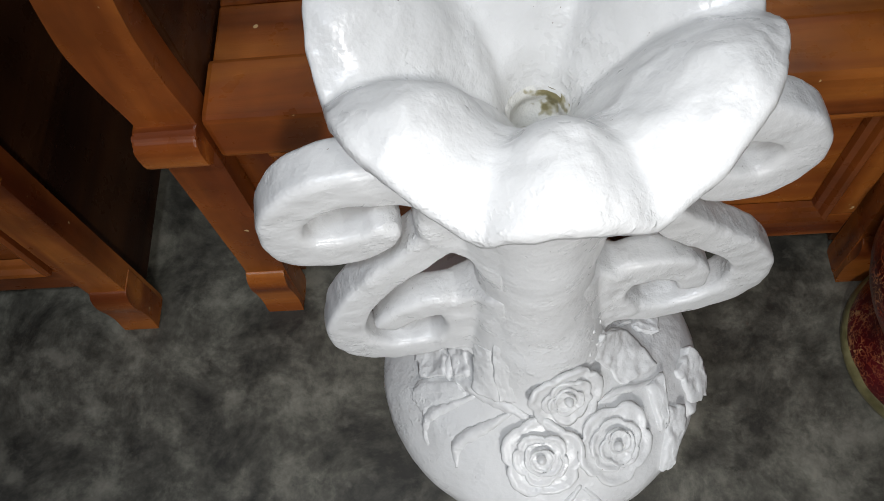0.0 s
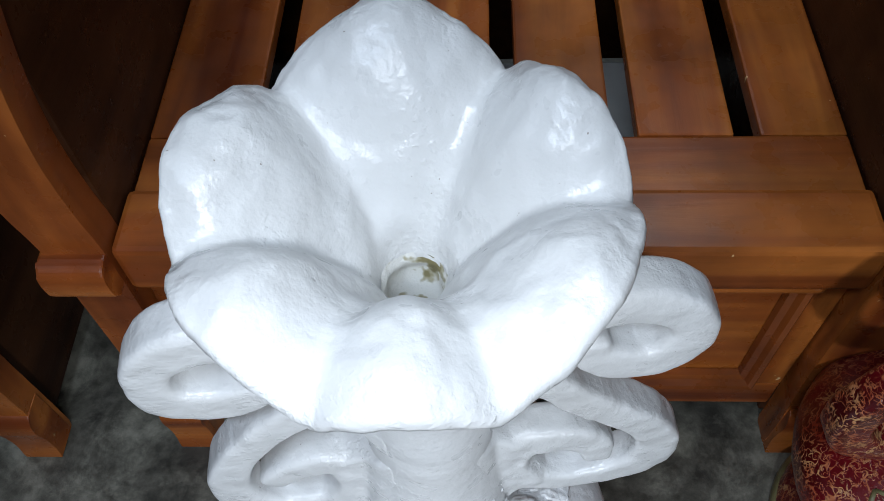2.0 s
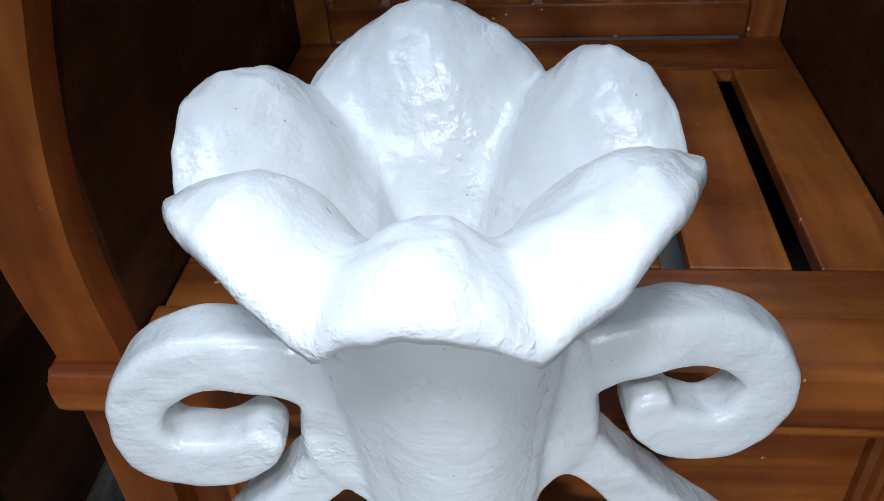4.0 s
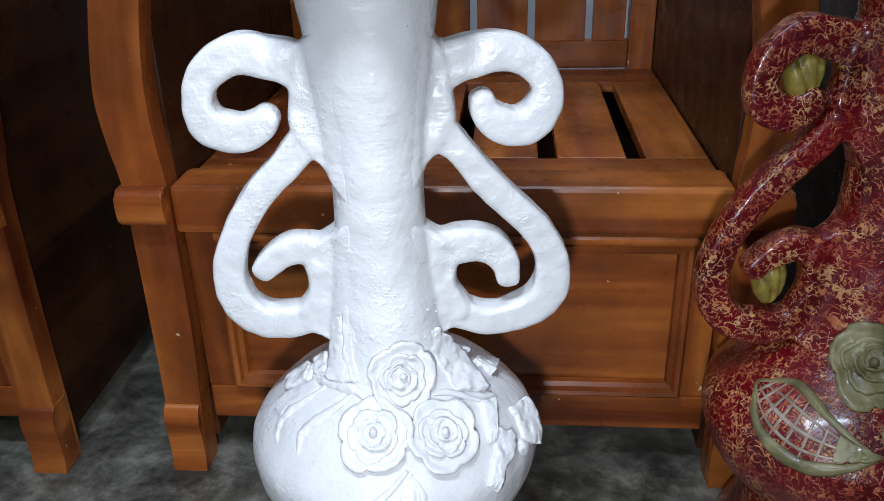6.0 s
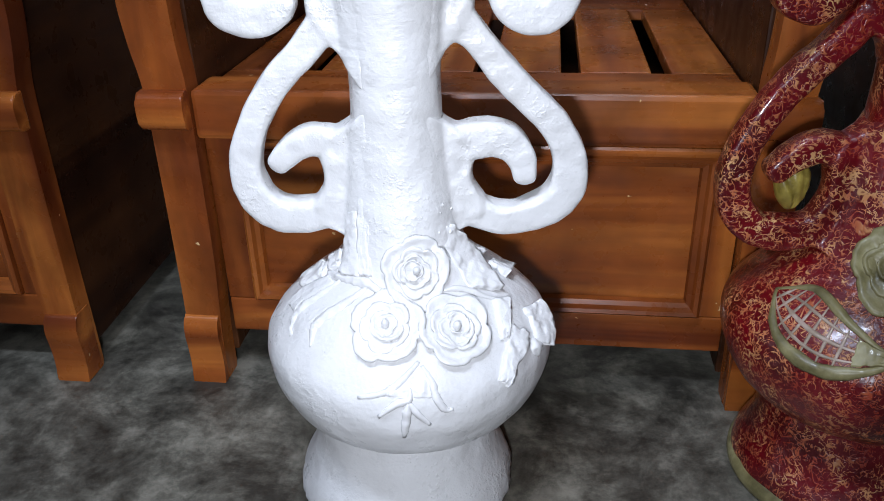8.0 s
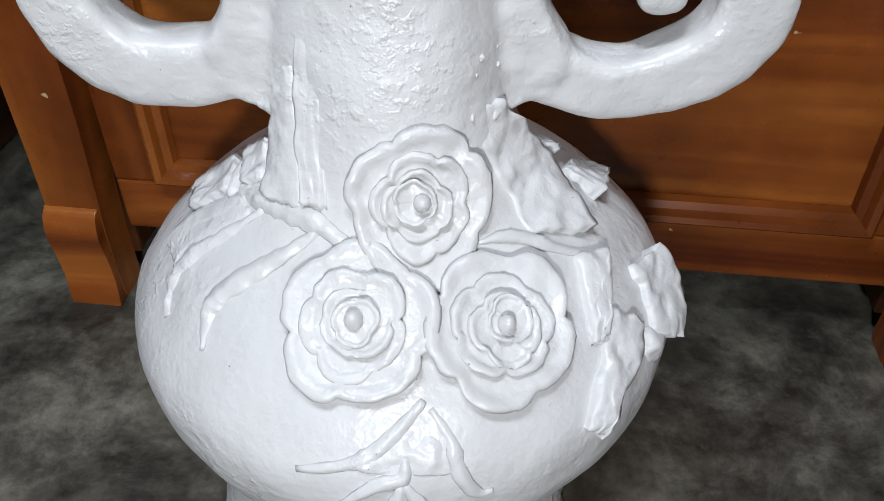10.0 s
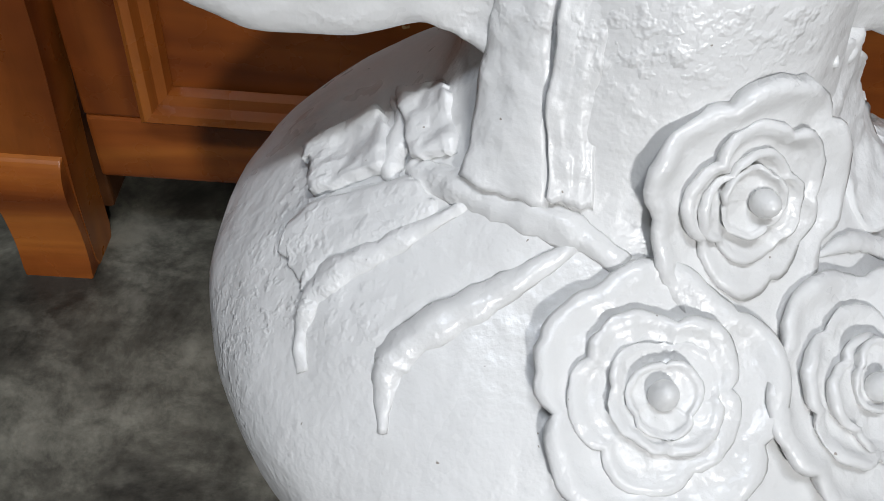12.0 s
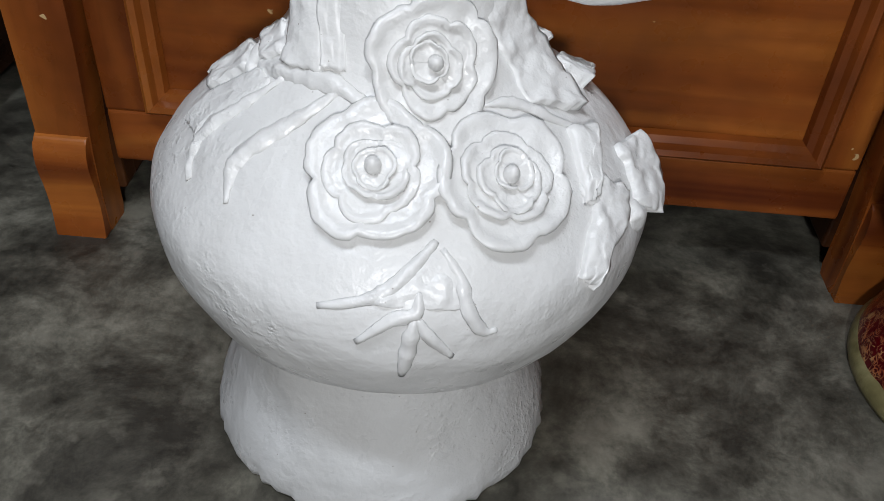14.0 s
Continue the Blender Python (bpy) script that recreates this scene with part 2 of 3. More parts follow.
def extrude_outline(points, axis, lo, hi, bevel=0.003):
    """A closed outline (pairs) pushed along an axis: 'y' takes (x, z) pairs, 'x' takes (y, z), 'z' takes (x, y)."""
    bm = bmesh.new()

    def place(p, d):
        return {"y": (p[0], d, p[1]), "x": (d, p[0], p[1]), "z": (p[0], p[1], d)}[axis]

    a = [bm.verts.new(place(p, lo)) for p in points]
    b = [bm.verts.new(place(p, hi)) for p in points]
    n = len(points)
    bm.faces.new(a)
    bm.faces.new(b[::-1])
    for i in range(n):
        bm.faces.new((a[i], b[i], b[(i + 1) % n], a[(i + 1) % n]))
    if bevel:
        edges = [e for e in bm.edges if (e.verts[0] in a) == (e.verts[1] in a)]
        bmesh.ops.bevel(bm, geom=edges, offset=bevel, segments=2, affect="EDGES", profile=0.6)
    return bm


def spline(points, steps=8):
    """A Catmull-Rom line through the points (tuples of any length)."""
    pts = [np.array(p, float) for p in points]
    pts = [2 * pts[0] - pts[1]] + pts + [2 * pts[-1] - pts[-2]]
    out = []
    for i in range(1, len(pts) - 2):
        p0, p1, p2, p3 = pts[i - 1:i + 3]
        for k in range(steps):
            t = k / steps
            out.append(0.5 * (2 * p1 + (p2 - p0) * t + (2 * p0 - 5 * p1 + 4 * p2 - p3) * t * t + (3 * p1 - p0 - 3 * p2 + p3) * t ** 3))
    out.append(pts[-2])
    return out


def rough(p, size, amount, seed=0.0):
    q = Vector((p[0] / size + seed, p[1] / size - seed, p[2] / size + 2 * seed))
    return noise.noise(q) * amount


def grid_faces(rows, cols, closed):
    out = []
    for i in range(rows - 1):
        for j in range(cols if closed else cols - 1):
            k = (j + 1) % cols
            out.append((i * cols + j, i * cols + k, (i + 1) * cols + k, (i + 1) * cols + j))
    return out


# ---------------------------------------------------------------- the vases
BODY = [(0.076, 0.110), (0.089, 0.1135), (0.108, 0.125), (0.137, 0.150), (0.1515, 0.177), (0.1585, 0.203), (0.1555, 0.234), (0.127, 0.268), (0.0915, 0.296),
        (0.0705, 0.318), (0.060, 0.345), (0.054, 0.38), (0.0485, 0.42), (0.046, 0.47), (0.046, 0.52), (0.050, 0.58), (0.058, 0.64), (0.066, 0.69), (0.074, 0.711)]
FOOT = [(0.080, 0.001), (0.118, 0.001), (0.1255, 0.004), (0.1275, 0.014), (0.1245, 0.032), (0.1135, 0.056), (0.1055, 0.080), (0.100, 0.104), (0.096, 0.122)]
BODY_LINE = spline(BODY, 10)
BODY_Z = [p[1] for p in BODY_LINE]
BODY_R = [p[0] for p in BODY_LINE]


def body_r(z):
    return float(np.interp(z, BODY_Z, BODY_R))


def lean(z):
    """The neck stands a little behind the belly's axis."""
    f = min(1.0, max(0.0, (z - 0.29) / 0.17))
    return Vector((-0.003, 0.004, 0)) * (f * f * (3 - 2 * f))


def on_body(ang, z, off=0.0):
    """A point off the body's skin: ang in degrees from its front, positive towards +x."""
    a = radians(ang)
    r = body_r(z)
    slope = (body_r(z + 0.004) - body_r(z - 0.004)) / 0.008
    n = Vector((math.sin(a), -math.cos(a), -slope)).normalized()
    return Vector((r * math.sin(a), -r * math.cos(a), z)) + lean(z) + n * off, n


def lathe(name, line, mat, parent, seed, amount=0.0012, n=112, label="", ragged=0.0):
    verts = []
    for r, z in line:
        for j in range(n):
            a = 2 * math.pi * j / n
            d = Vector((math.sin(a), -math.cos(a), 0))
            p = d * r + Vector((0, 0, z))
            r2 = r + rough(p, 0.03, amount, seed) + rough(p, 0.011, amount * 0.35, seed + 4)
            if ragged and z < 0.03:
                r2 += ragged * (0.5 - abs(noise.noise(Vector((a * 9, seed, 1.0))))) * (1 - z / 0.03)
            verts.append(d * r2 + Vector((0, 0, z)) + lean(z))
    faces = grid_faces(len(line), n, True)
    if line[0][1] < 0.01:
        faces.append(tuple(range(n))[::-1])
    return obj(name, verts, faces, mat, parent, label)


RIDGE = [(0.0170, 0.660), (0.0245, 0.685), (0.040, 0.716), (0.057, 0.742), (0.078, 0.761), (0.098, 0.764), (0.115, 0.757)]
CREASE = [(0.0170, 0.660), (0.0245, 0.680), (0.040, 0.702), (0.057, 0.721), (0.078, 0.733), (0.098, 0.735), (0.113, 0.727)]
CREASES = [-142.0, -77.6, -23.0, 15.4, 83.0, 143.0]      # where the petals meet, in degrees from the front


TURN = [-180, -161, -142, -125, -110, -77, -20, 15, 50, 83, 113, 128, 143, 161, 180]
WIDER = [-0.004, -0.012, -0.011, -0.015, -0.011, -0.006, 0.001, 0.001, -0.006, -0.009, -0.019, -0.019, -0.015, -0.014, -0.004]
TALLER = [0.010, 0.003, 0.000, 0.004, 0.008, 0.006, 0.010, 0.007, 0.006, 0.003, 0.005, 0.003, 0.001, 0.003, 0.010]


def petal_weight(a):
    """0 in a crease between petals, 1 on a petal's ridge."""
    d = (math.degrees(a) + 142.0) % 360 - 142.0
    for lo, hi in zip(CREASES, CREASES[1:] + [CREASES[0] + 360]):
        if lo <= d <= hi:
            f = (d - lo) / (hi - lo)
            w = max(0.0, math.sin(math.pi * f))
            e = 0.03 + 0.07 * max(0.0, math.cos(a))
            return (math.sqrt(w * w + e) - math.sqrt(e)) / (math.sqrt(1 + e) - math.sqrt(e))
    return 0.0


def flower_mouth(mat, parent, seed):
    """Six pillowed petals of uneven width round a throat, with a lip that turns down."""
    n = 216
    up, low = spline(RIDGE, 6), spline(CREASE, 6)
    m = len(up)
    verts = []
    weights = [petal_weight(2 * math.pi * j / n) for j in range(n)]

    def skin(i, j):
        a = 2 * math.pi * j / n
        w = min(1.0, weights[j]) ** (1.3 - 0.75 * (i / (m - 1)) ** 2)
        soft = min(1.0, max(0.0, (math.cos(a) - 0.72) / 0.2))
        w += (1 - w) * 0.78 * soft * (1 - (i / (m - 1)) ** 2)
        r = low[i][0] + (up[i][0] - low[i][0]) * w
        z = low[i][1] + (up[i][1] - low[i][1]) * w
        grow = (i / (m - 1)) ** 3
        z += (1 - w) * grow * 0.009 * max(0.0, -math.cos(a))
        z -= 0.013 * soft * w * (i / (m - 1)) ** 4
        z -= 0.010 * soft * math.exp(-((i / (m - 1) - 0.28) / 0.2) ** 2)
        r *= 1 + grow * (0.025 * noise.noise(Vector((math.cos(a) * 2.2, math.sin(a) * 2.2, seed))) + 0.008 * noise.noise(Vector((math.cos(a) * 7, math.sin(a) * 7, seed))) + 0.004 * noise.noise(Vector((math.cos(a) * 19, math.sin(a) * 19, seed))))
        d = (math.degrees(a) + 180) % 360 - 180
        r += grow * float(np.interp(d, TURN, WIDER))
        z += (i / (m - 1)) ** 1.5 * float(np.interp(d, TURN, TALLER))
        p = Vector((r * math.sin(a), -r * math.cos(a), z))
        p.z += rough(p, 0.024, 0.0030, seed) + rough(p, 0.010, 0.0017, seed) + rough(p, 0.005, 0.0008, seed)
        return p

    for i in range(m):
        for j in range(n):
            verts.append(skin(i, j))
    rim = [(m - 1, 1.012, 0.003), (m - 1, 1.016, 0.007), (m - 1, 1.006, 0.0115), (m - 3, 1.0, 0.0145), (m - 6, 1.0, 0.016)]
    for i, f, drop in rim:
        for j in range(n):
            p = skin(i, j)
            verts.append(Vector((p.x * f, p.y * f, p.z - drop)))
    for r, z in ((0.0885, None), (0.0765, 0.710), (body_r(0.700) - 0.004, 0.700)):
        for j in range(n):
            a = 2 * math.pi * j / n
            verts.append(Vector((r * math.sin(a), -r * math.cos(a), z or skin(m - 8, j).z - 0.0175)))
    obj("flower_mouth", verts, grid_faces(m + len(rim) + 3, n, True), mat, parent).location = lean(0.7)
    # the throat below the petals
    n = 40
    line = spline([(0.0176, 0.664), (0.0160, 0.657), (0.0168, 0.648), (0.013, 0.642), (0.001, 0.640)], 6)
    verts = []
    for r, z in line:
        for j in range(n):
            a = 2 * math.pi * j / n
            p = Vector((r * math.sin(a), -r * math.cos(a), z))
            k = 1 + rough(p, 0.01, 0.14, seed)
            verts.append((p.x * k, p.y * k, z))
    obj("throat", verts, [f[::-1] for f in grid_faces(len(line), n, True)], CLAY, parent, "rough throat with bare brownish clay patches").location = lean(0.7)


# bars of the two handles: distance from the axis, height, half width
UPPER = {-1: [(0.050, 0.615, 0.025), (0.074, 0.630, 0.022), (0.092, 0.635, 0.0205), (0.1115, 0.6395, 0.0202), (0.128, 0.6375, 0.0188), (0.1445, 0.628, 0.0178), (0.156, 0.615, 0.0160), (0.161, 0.600, 0.0152), (0.1600, 0.585, 0.0172), (0.152, 0.572, 0.0195), (0.136, 0.5655, 0.0200), (0.1215, 0.565, 0.0190), (0.108, 0.571, 0.0172), (0.099, 0.5795, 0.0135)],
         1: [(0.050, 0.612, 0.025), (0.074, 0.625, 0.022), (0.0965, 0.6312, 0.0213), (0.114, 0.634, 0.0198), (0.132, 0.6325, 0.0185), (0.150, 0.6235, 0.0172), (0.163, 0.608, 0.0157), (0.1655, 0.590, 0.0172), (0.1555, 0.569, 0.0195), (0.136, 0.561, 0.0200), (0.118, 0.567, 0.0185), (0.107, 0.578, 0.0155), (0.1040, 0.589, 0.0128)]}
LOWER = {-1: [(0.040, 0.590, 0.020), (0.056, 0.567, 0.020), (0.072, 0.549, 0.017), (0.0885, 0.530, 0.0160), (0.110, 0.509, 0.0162), (0.129, 0.4845, 0.0160), (0.1445, 0.457, 0.0157), (0.154, 0.4285, 0.0172), (0.1555, 0.403, 0.0180), (0.148, 0.381, 0.0192), (0.131, 0.364, 0.0192), (0.112, 0.3595, 0.0195), (0.091, 0.361, 0.0185), (0.070, 0.366, 0.018), (0.048, 0.374, 0.018)],
         1: [(0.040, 0.590, 0.020), (0.060, 0.562, 0.020), (0.081, 0.542, 0.0150), (0.106, 0.510, 0.0162), (0.130, 0.484, 0.0163), (0.1535, 0.4605, 0.0163), (0.1705, 0.434, 0.0173), (0.1775, 0.407, 0.0192), (0.173, 0.383, 0.0203), (0.157, 0.364, 0.0196), (0.128, 0.353, 0.0175), (0.104, 0.352, 0.0170), (0.083, 0.359, 0.0170), (0.050, 0.370, 0.018)]}
INNER = {-1: [(0.040, 0.436, 0.017), (0.066, 0.4395, 0.0172), (0.085, 0.4425, 0.0170), (0.099, 0.438, 0.0160), (0.1125, 0.428, 0.0145), (0.1215, 0.4195, 0.0125)],
         1: [(0.040, 0.436, 0.019), (0.066, 0.4385, 0.0195), (0.085, 0.4400, 0.0208), (0.102, 0.4395, 0.0202), (0.117, 0.432, 0.0180), (0.127, 0.417, 0.0157), (0.1295, 0.407, 0.0142), (0.1300, 0.400, 0.0130)]}
HANDLE_AT = (-0.0042, 0.002, 0)


def longer(z, drop):
    return z if z > 0.56 else 0.56 - (0.56 - z) * drop


def scroll(line, side, stretch, seed, deep, open_end, drop=1.0):
    """A bar of rounded-square section swept along a curl in the handle's plane."""
    pts = [(x * (1 + (stretch - 1) * min(1, max(0, (x - 0.05) / 0.1))) * side, longer(z, drop), w * 0.95) for x, z, w in line]
    pts = spline(pts, 8)
    m, n = len(pts), 28
    if open_end:
        # round the tip off over one half width
        last, wide = pts[-1], pts[-1][2]
        way = last - pts[-3]
        way = way / max(1e-6, math.hypot(way[0], way[1]))
        for k in range(1, 7):
            f = k / 6.0
            q = last.copy()
            q[0] += way[0] * wide * 0.8 * f
            q[1] += way[1] * wide * 0.8 * f
            q[2] = wide * math.sqrt(max(0.03, 1 - f * f))
            pts.append(q)
        m = len(pts)
    verts = []
    for i, p in enumerate(pts):
        q0, q1 = pts[max(0, i - 1)], pts[min(m - 1, i + 1)]
        t = Vector((q1[0] - q0[0], 0, q1[1] - q0[1])).normalized()
        side_dir = Vector((-t.z, 0, t.x))
        for k in range(n):
            a = 2 * math.pi * k / n
            ca, sa = math.cos(a), math.sin(a)
            u = abs(ca) ** 0.36 * math.copysign(1, ca)
            v = abs(sa) ** 0.36 * math.copysign(1, sa)
            o = side_dir * (u * p[2]) + Vector((0, v * deep * (0.5 + 0.5 * min(1.0, p[2] / 0.012)), 0))
            c = Vector((p[0], 0, p[1]))
            o *= 1 + rough(c + o, 0.016, 0.07, seed)
            verts.append(c + o)
    faces = grid_faces(m, n, True)
    faces.append(tuple(range(n))[::-1])
    faces.append(tuple(range((m - 1) * n, m * n)))
    return verts, faces


def web(outline, side, drop, seed):
    """Clay smeared between a bar and the neck: as deep as the neck inside, as the bar outside, with a fillet."""
    edge = spline(outline, 4)[::-1]
    ez, ex = [p[1] for p in edge], [p[0] for p in edge]
    m, n = 34, 21
    verts = []
    for face in (-1, 1):
        for i in range(m):
            z = ez[0] + (ez[-1] - ez[0]) * i / (m - 1)
            reach = float(np.interp(z, ez, ex))
            zz = longer(z, drop)
            r = body_r(zz)
            for k in range(n):
                x = 0.026 + (max(reach, 0.031) - 0.026) * (k / (n - 1)) ** 0.8
                a, b = math.sqrt(max(0.0, r * r - x * x)) - 0.0035, 0.0145
                h = max(0.036 - abs(a - b), 0) / 0.036
                grow = min(1.0, max(0.0, (x / r - 0.45) / 0.45))
                y = max(a, b) + h * h * 0.036 * 0.25 * grow * grow * (3 - 2 * grow)
                calm = min(1.0, max(0.0, (x - 0.7 * r) / (0.6 * r)))
                y += calm * (rough((x, face, z), 0.014, 0.0022, seed) + rough((x, face, z), 0.006, 0.0009, seed))
                y *= math.sqrt(max(0.03, 1 - max(0, (k - n + 4) / 3.2) ** 2))
                verts.append((side * x, face * y, zz))
    g = grid_faces(m, n, False)
    k = m * n
    faces = g + [tuple(v + k for v in f[::-1]) for f in g]
    rim = list(range(n)) + [i * n + n - 1 for i in range(1, m)] + [(m - 1) * n + j for j in range(n - 2, -1, -1)] + [i * n for i in range(m - 2, 0, -1)]
    for u, v in zip(rim, rim[1:] + rim[:1]):
        faces.append((v, u, u + k, v + k))
    return verts, faces


def handle(side, stretch, mat, parent, seed, tip_mat=None, drop=1.0, curl=1.0):
    verts, faces = [], []

    def add(v, f):
        k = len(verts)
        verts.extend(Vector(p) for p in v)
        faces.extend(tuple(i + k for i in face) for face in f)

    add(*scroll(LOWER[side], side, stretch, seed, 0.0158, False, drop))
    add(*scroll(UPPER[side], side, curl, seed + 1, 0.0155, True, drop))
    add(*scroll(INNER[side], side, stretch, seed + 2, 0.0150, True, drop))
    # clay webs that tie the bars to the neck
    webs = ([(0.03, 0.672), (0.058, 0.655), (0.074, 0.628), (0.077, 0.600), (0.080, 0.572), (0.072, 0.553), (0.063, 0.541), (0.052, 0.532), (0.046, 0.520), (0.03, 0.500)],
            [(0.03, 0.478), (0.049, 0.462), (0.066, 0.452), (0.077, 0.440), (0.080, 0.425), (0.0770, 0.411), (0.0775, 0.397), (0.084, 0.385), (0.092, 0.372), (0.088, 0.354), (0.066, 0.344), (0.03, 0.330)])
    for outline in webs:
        add(*web(outline, side, drop, seed))
    h = obj("handle", verts, faces, mat, parent)
    h.location = HANDLE_AT
    mod = h.modifiers.new("knead", "REMESH")
    mod.mode, mod.voxel_size, mod.use_smooth_shade = "VOXEL", 0.0023, True
    mod = h.modifiers.new("soften", "SMOOTH")
    mod.factor, mod.iterations = 0.5, 3
    if tip_mat is not None:
        for (cx, cz, rr) in ((0.106, 0.600, 0.029), (0.108, 0.405, 0.027)):
            bm = bmesh.new()
            bmesh.ops.create_uvsphere(bm, u_segments=40, v_segments=24, radius=1)
            for v in bm.verts:
                x, y, z = v.co
                # two folded petals, wider above, with an open seam between them
                crease = 0.5 * math.exp(-((x - 0.3 * math.sin(z * 2.5) - 0.1) / 0.13) ** 2) + 0.25 * math.exp(-((x + 0.55 - 0.2 * z) / 0.1) ** 2)
                wide = 0.66 + 0.16 * z + 0.06 * noise.noise(Vector((x * 2, z * 2, seed)))
                v.co = Vector((side * (cx + (x + 0.06 * (1 - z * z)) * rr * wide), y * 0.015 * (1 - crease) + 0.0012 * noise.noise(Vector((x * 4, z * 4, seed))), longer(cz, drop) + z * rr))
            part("scroll_bud", bm, tip_mat, h, "yellow-green bud in the curl", True)
    return h


def rose_ring(radius, lift, lip, lobes, phase, seed, thick):
    """One whorl of overlapping petals as a shallow dish with a rolled rim."""
    n, m = 72, 13
    verts = []

    def edge(a):
        w = lobes * (a + phase) / (2 * math.pi)
        f = w - math.floor(w)
        lobe = math.sin(math.pi * min(1, f * 1.02)) ** 0.45
        wave = noise.noise(Vector((math.cos(a) * 1.6, math.sin(a) * 1.6, seed + radius * 90)))
        nick = noise.noise(Vector((math.cos(a) * 6, math.sin(a) * 6, seed + radius * 50)))
        return radius * (0.84 + 0.15 * lobe + 0.05 * f + 0.10 * wave + 0.035 * nick), f

    for i in range(m):
        t = i / (m - 1)
        for j in range(n):
            a = 2 * math.pi * j / n
            r, f = edge(a)
            h = lift + lip * (0.30 * t + 0.70 * math.exp(-((t - 0.94) / 0.075) ** 2)) + lip * 0.25 * f * t
            p = Vector((r * t * math.cos(a), r * t * math.sin(a), h))
            p.z += rough(p, 0.011, 0.0015, seed) * (0.4 + t) + rough(p, 0.004, 0.0006, seed)
            verts.append(p)
    for f2, drop in ((1.03, thick * 0.55), (0.99, thick), (0.9, thick * 1.9)):
        for j in range(n):
            a = 2 * math.pi * j / n
            r, f = edge(a)
            verts.append(Vector((r * f2 * math.cos(a), r * f2 * math.sin(a), lift + lip * (1 + 0.22 * f) - drop)))
    return verts, grid_faces(m + 3, n, True)


def above_skin(p, height, top):
    """Bend a petal's point towards the body's skin, never below it."""
    r = math.hypot(p.x, p.y)
    near = body_r(p.z) + 0.0030 + height
    f = 1 + 0.22 * (near - r) / r if r > near else 1.0
    p, r = Vector((p.x * f, p.y * f, p.z)), r * f
    low = body_r(p.z) + (0.0022 + 0.6 * height if top else -0.001)
    return p if r >= low else Vector((p.x * low / r, p.y * low / r, p.z))


def rose(place, normal, radius, mat, parent, seed, label=""):
    z = normal.normalized()
    up = Vector((0, 0, 1))
    x = up.cross(z).normalized()
    y = z.cross(x)
    m = Matrix((x, y, z)).transposed().to_4x4()
    m.translation = place
    s = radius / 0.034
    first = None
    rnd = random.Random(int(seed * 100))
    rings = (("rose", 0.0345, -0.0004, 0.0034, 5, 0.0046), ("petal_whorl", 0.0232, 0.0008, 0.0032, 5, 0.0032), ("petal_whorl", 0.0160, 0.0020, 0.0032, 4, 0.0028), ("petal_whorl", 0.0102, 0.0034, 0.0032, 3, 0.0024))
    for k, (nm, r, lift, lip, lobes, thick) in enumerate(rings):
        v, f = rose_ring(r, lift, lip, lobes, seed * 1.7 + k * 0.9, seed + k, thick)
        tilt = Euler((rnd.uniform(-0.10, 0.10), rnd.uniform(-0.10, 0.10), rnd.uniform(0, 6))).to_matrix() if k else Matrix.Identity(3)
        off = Vector((rnd.uniform(-1, 1), rnd.uniform(-1, 1), 0)) * (0.0009 * k)
        v = [above_skin(m @ ((tilt @ q + off) * s), q.z * s, i < 72 * 13) for i, q in enumerate(v)]
        ob = obj(nm, v, f, mat, first or parent, label if first is None else "")
        first = first or ob
    bm = bmesh.new()
    bmesh.ops.create_uvsphere(bm, u_segments=18, v_segments=12, radius=0.0042)
    for v in bm.verts:
        q = Vector((v.co.x * (1 - 45 * max(0, v.co.z)), v.co.y * (1 - 45 * max(0, v.co.z)), v.co.z * 1.2 + 0.0068)) * s
        v.co = above_skin(m @ q, q.z, False)
    part("bud", bm, mat, first, "", True)
    return first


def ridge(name, line, radius, mat, parent, seed, flat=0.75, sink=0.25, blunt=0.28):
    """A clay coil pressed on the body along (angle, height) points."""
    pts = spline(line, 6)
    m, n = len(pts), 15
    verts = []
    for i, (ang, z) in enumerate(pts):
        c, nor = on_body(ang, z)
        a0, a1 = pts[max(0, i - 1)], pts[min(m - 1, i + 1)]
        t = (on_body(*a1)[0] - on_body(*a0)[0]).normalized()
        b = nor.cross(t).normalized()
        taper = blunt + (1 - blunt) * min(1, 2.6 * i / (m - 1), 2.6 * (m - 1 - i) / (m - 1))
        rad = radius * taper * (1 + 0.3 * noise.noise(Vector((i * 0.45, seed, 0))))
        for k in range(n):
            a = 2 * math.pi * k / n
            if sink < 0.15:
                # a coil smoothed into the skin: a rounded crown on a spreading base
                u = 1 - 2 * k / (n - 3) if k < n - 2 else (-0.6, 0.6)[k - n + 2]
                rise = 1.35 * flat * max(0.0, math.cos(0.5 * math.pi * u)) ** 0.8 - 0.10 if k < n - 2 else -0.6
                q = c + b * (1.15 * rad * u) + nor * (rad * (rise + sink))
            else:
                q = c + b * (rad * math.cos(a)) + nor * (rad * flat * math.sin(a) + rad * sink)
            verts.append(q + nor * rough(q, 0.006, radius * 0.2, seed))
    faces = grid_faces(m, n, True)
    faces.append(tuple(range(n))[::-1])
    faces.append(tuple(range((m - 1) * n, m * n)))
    return obj(name, verts, faces, mat, parent)


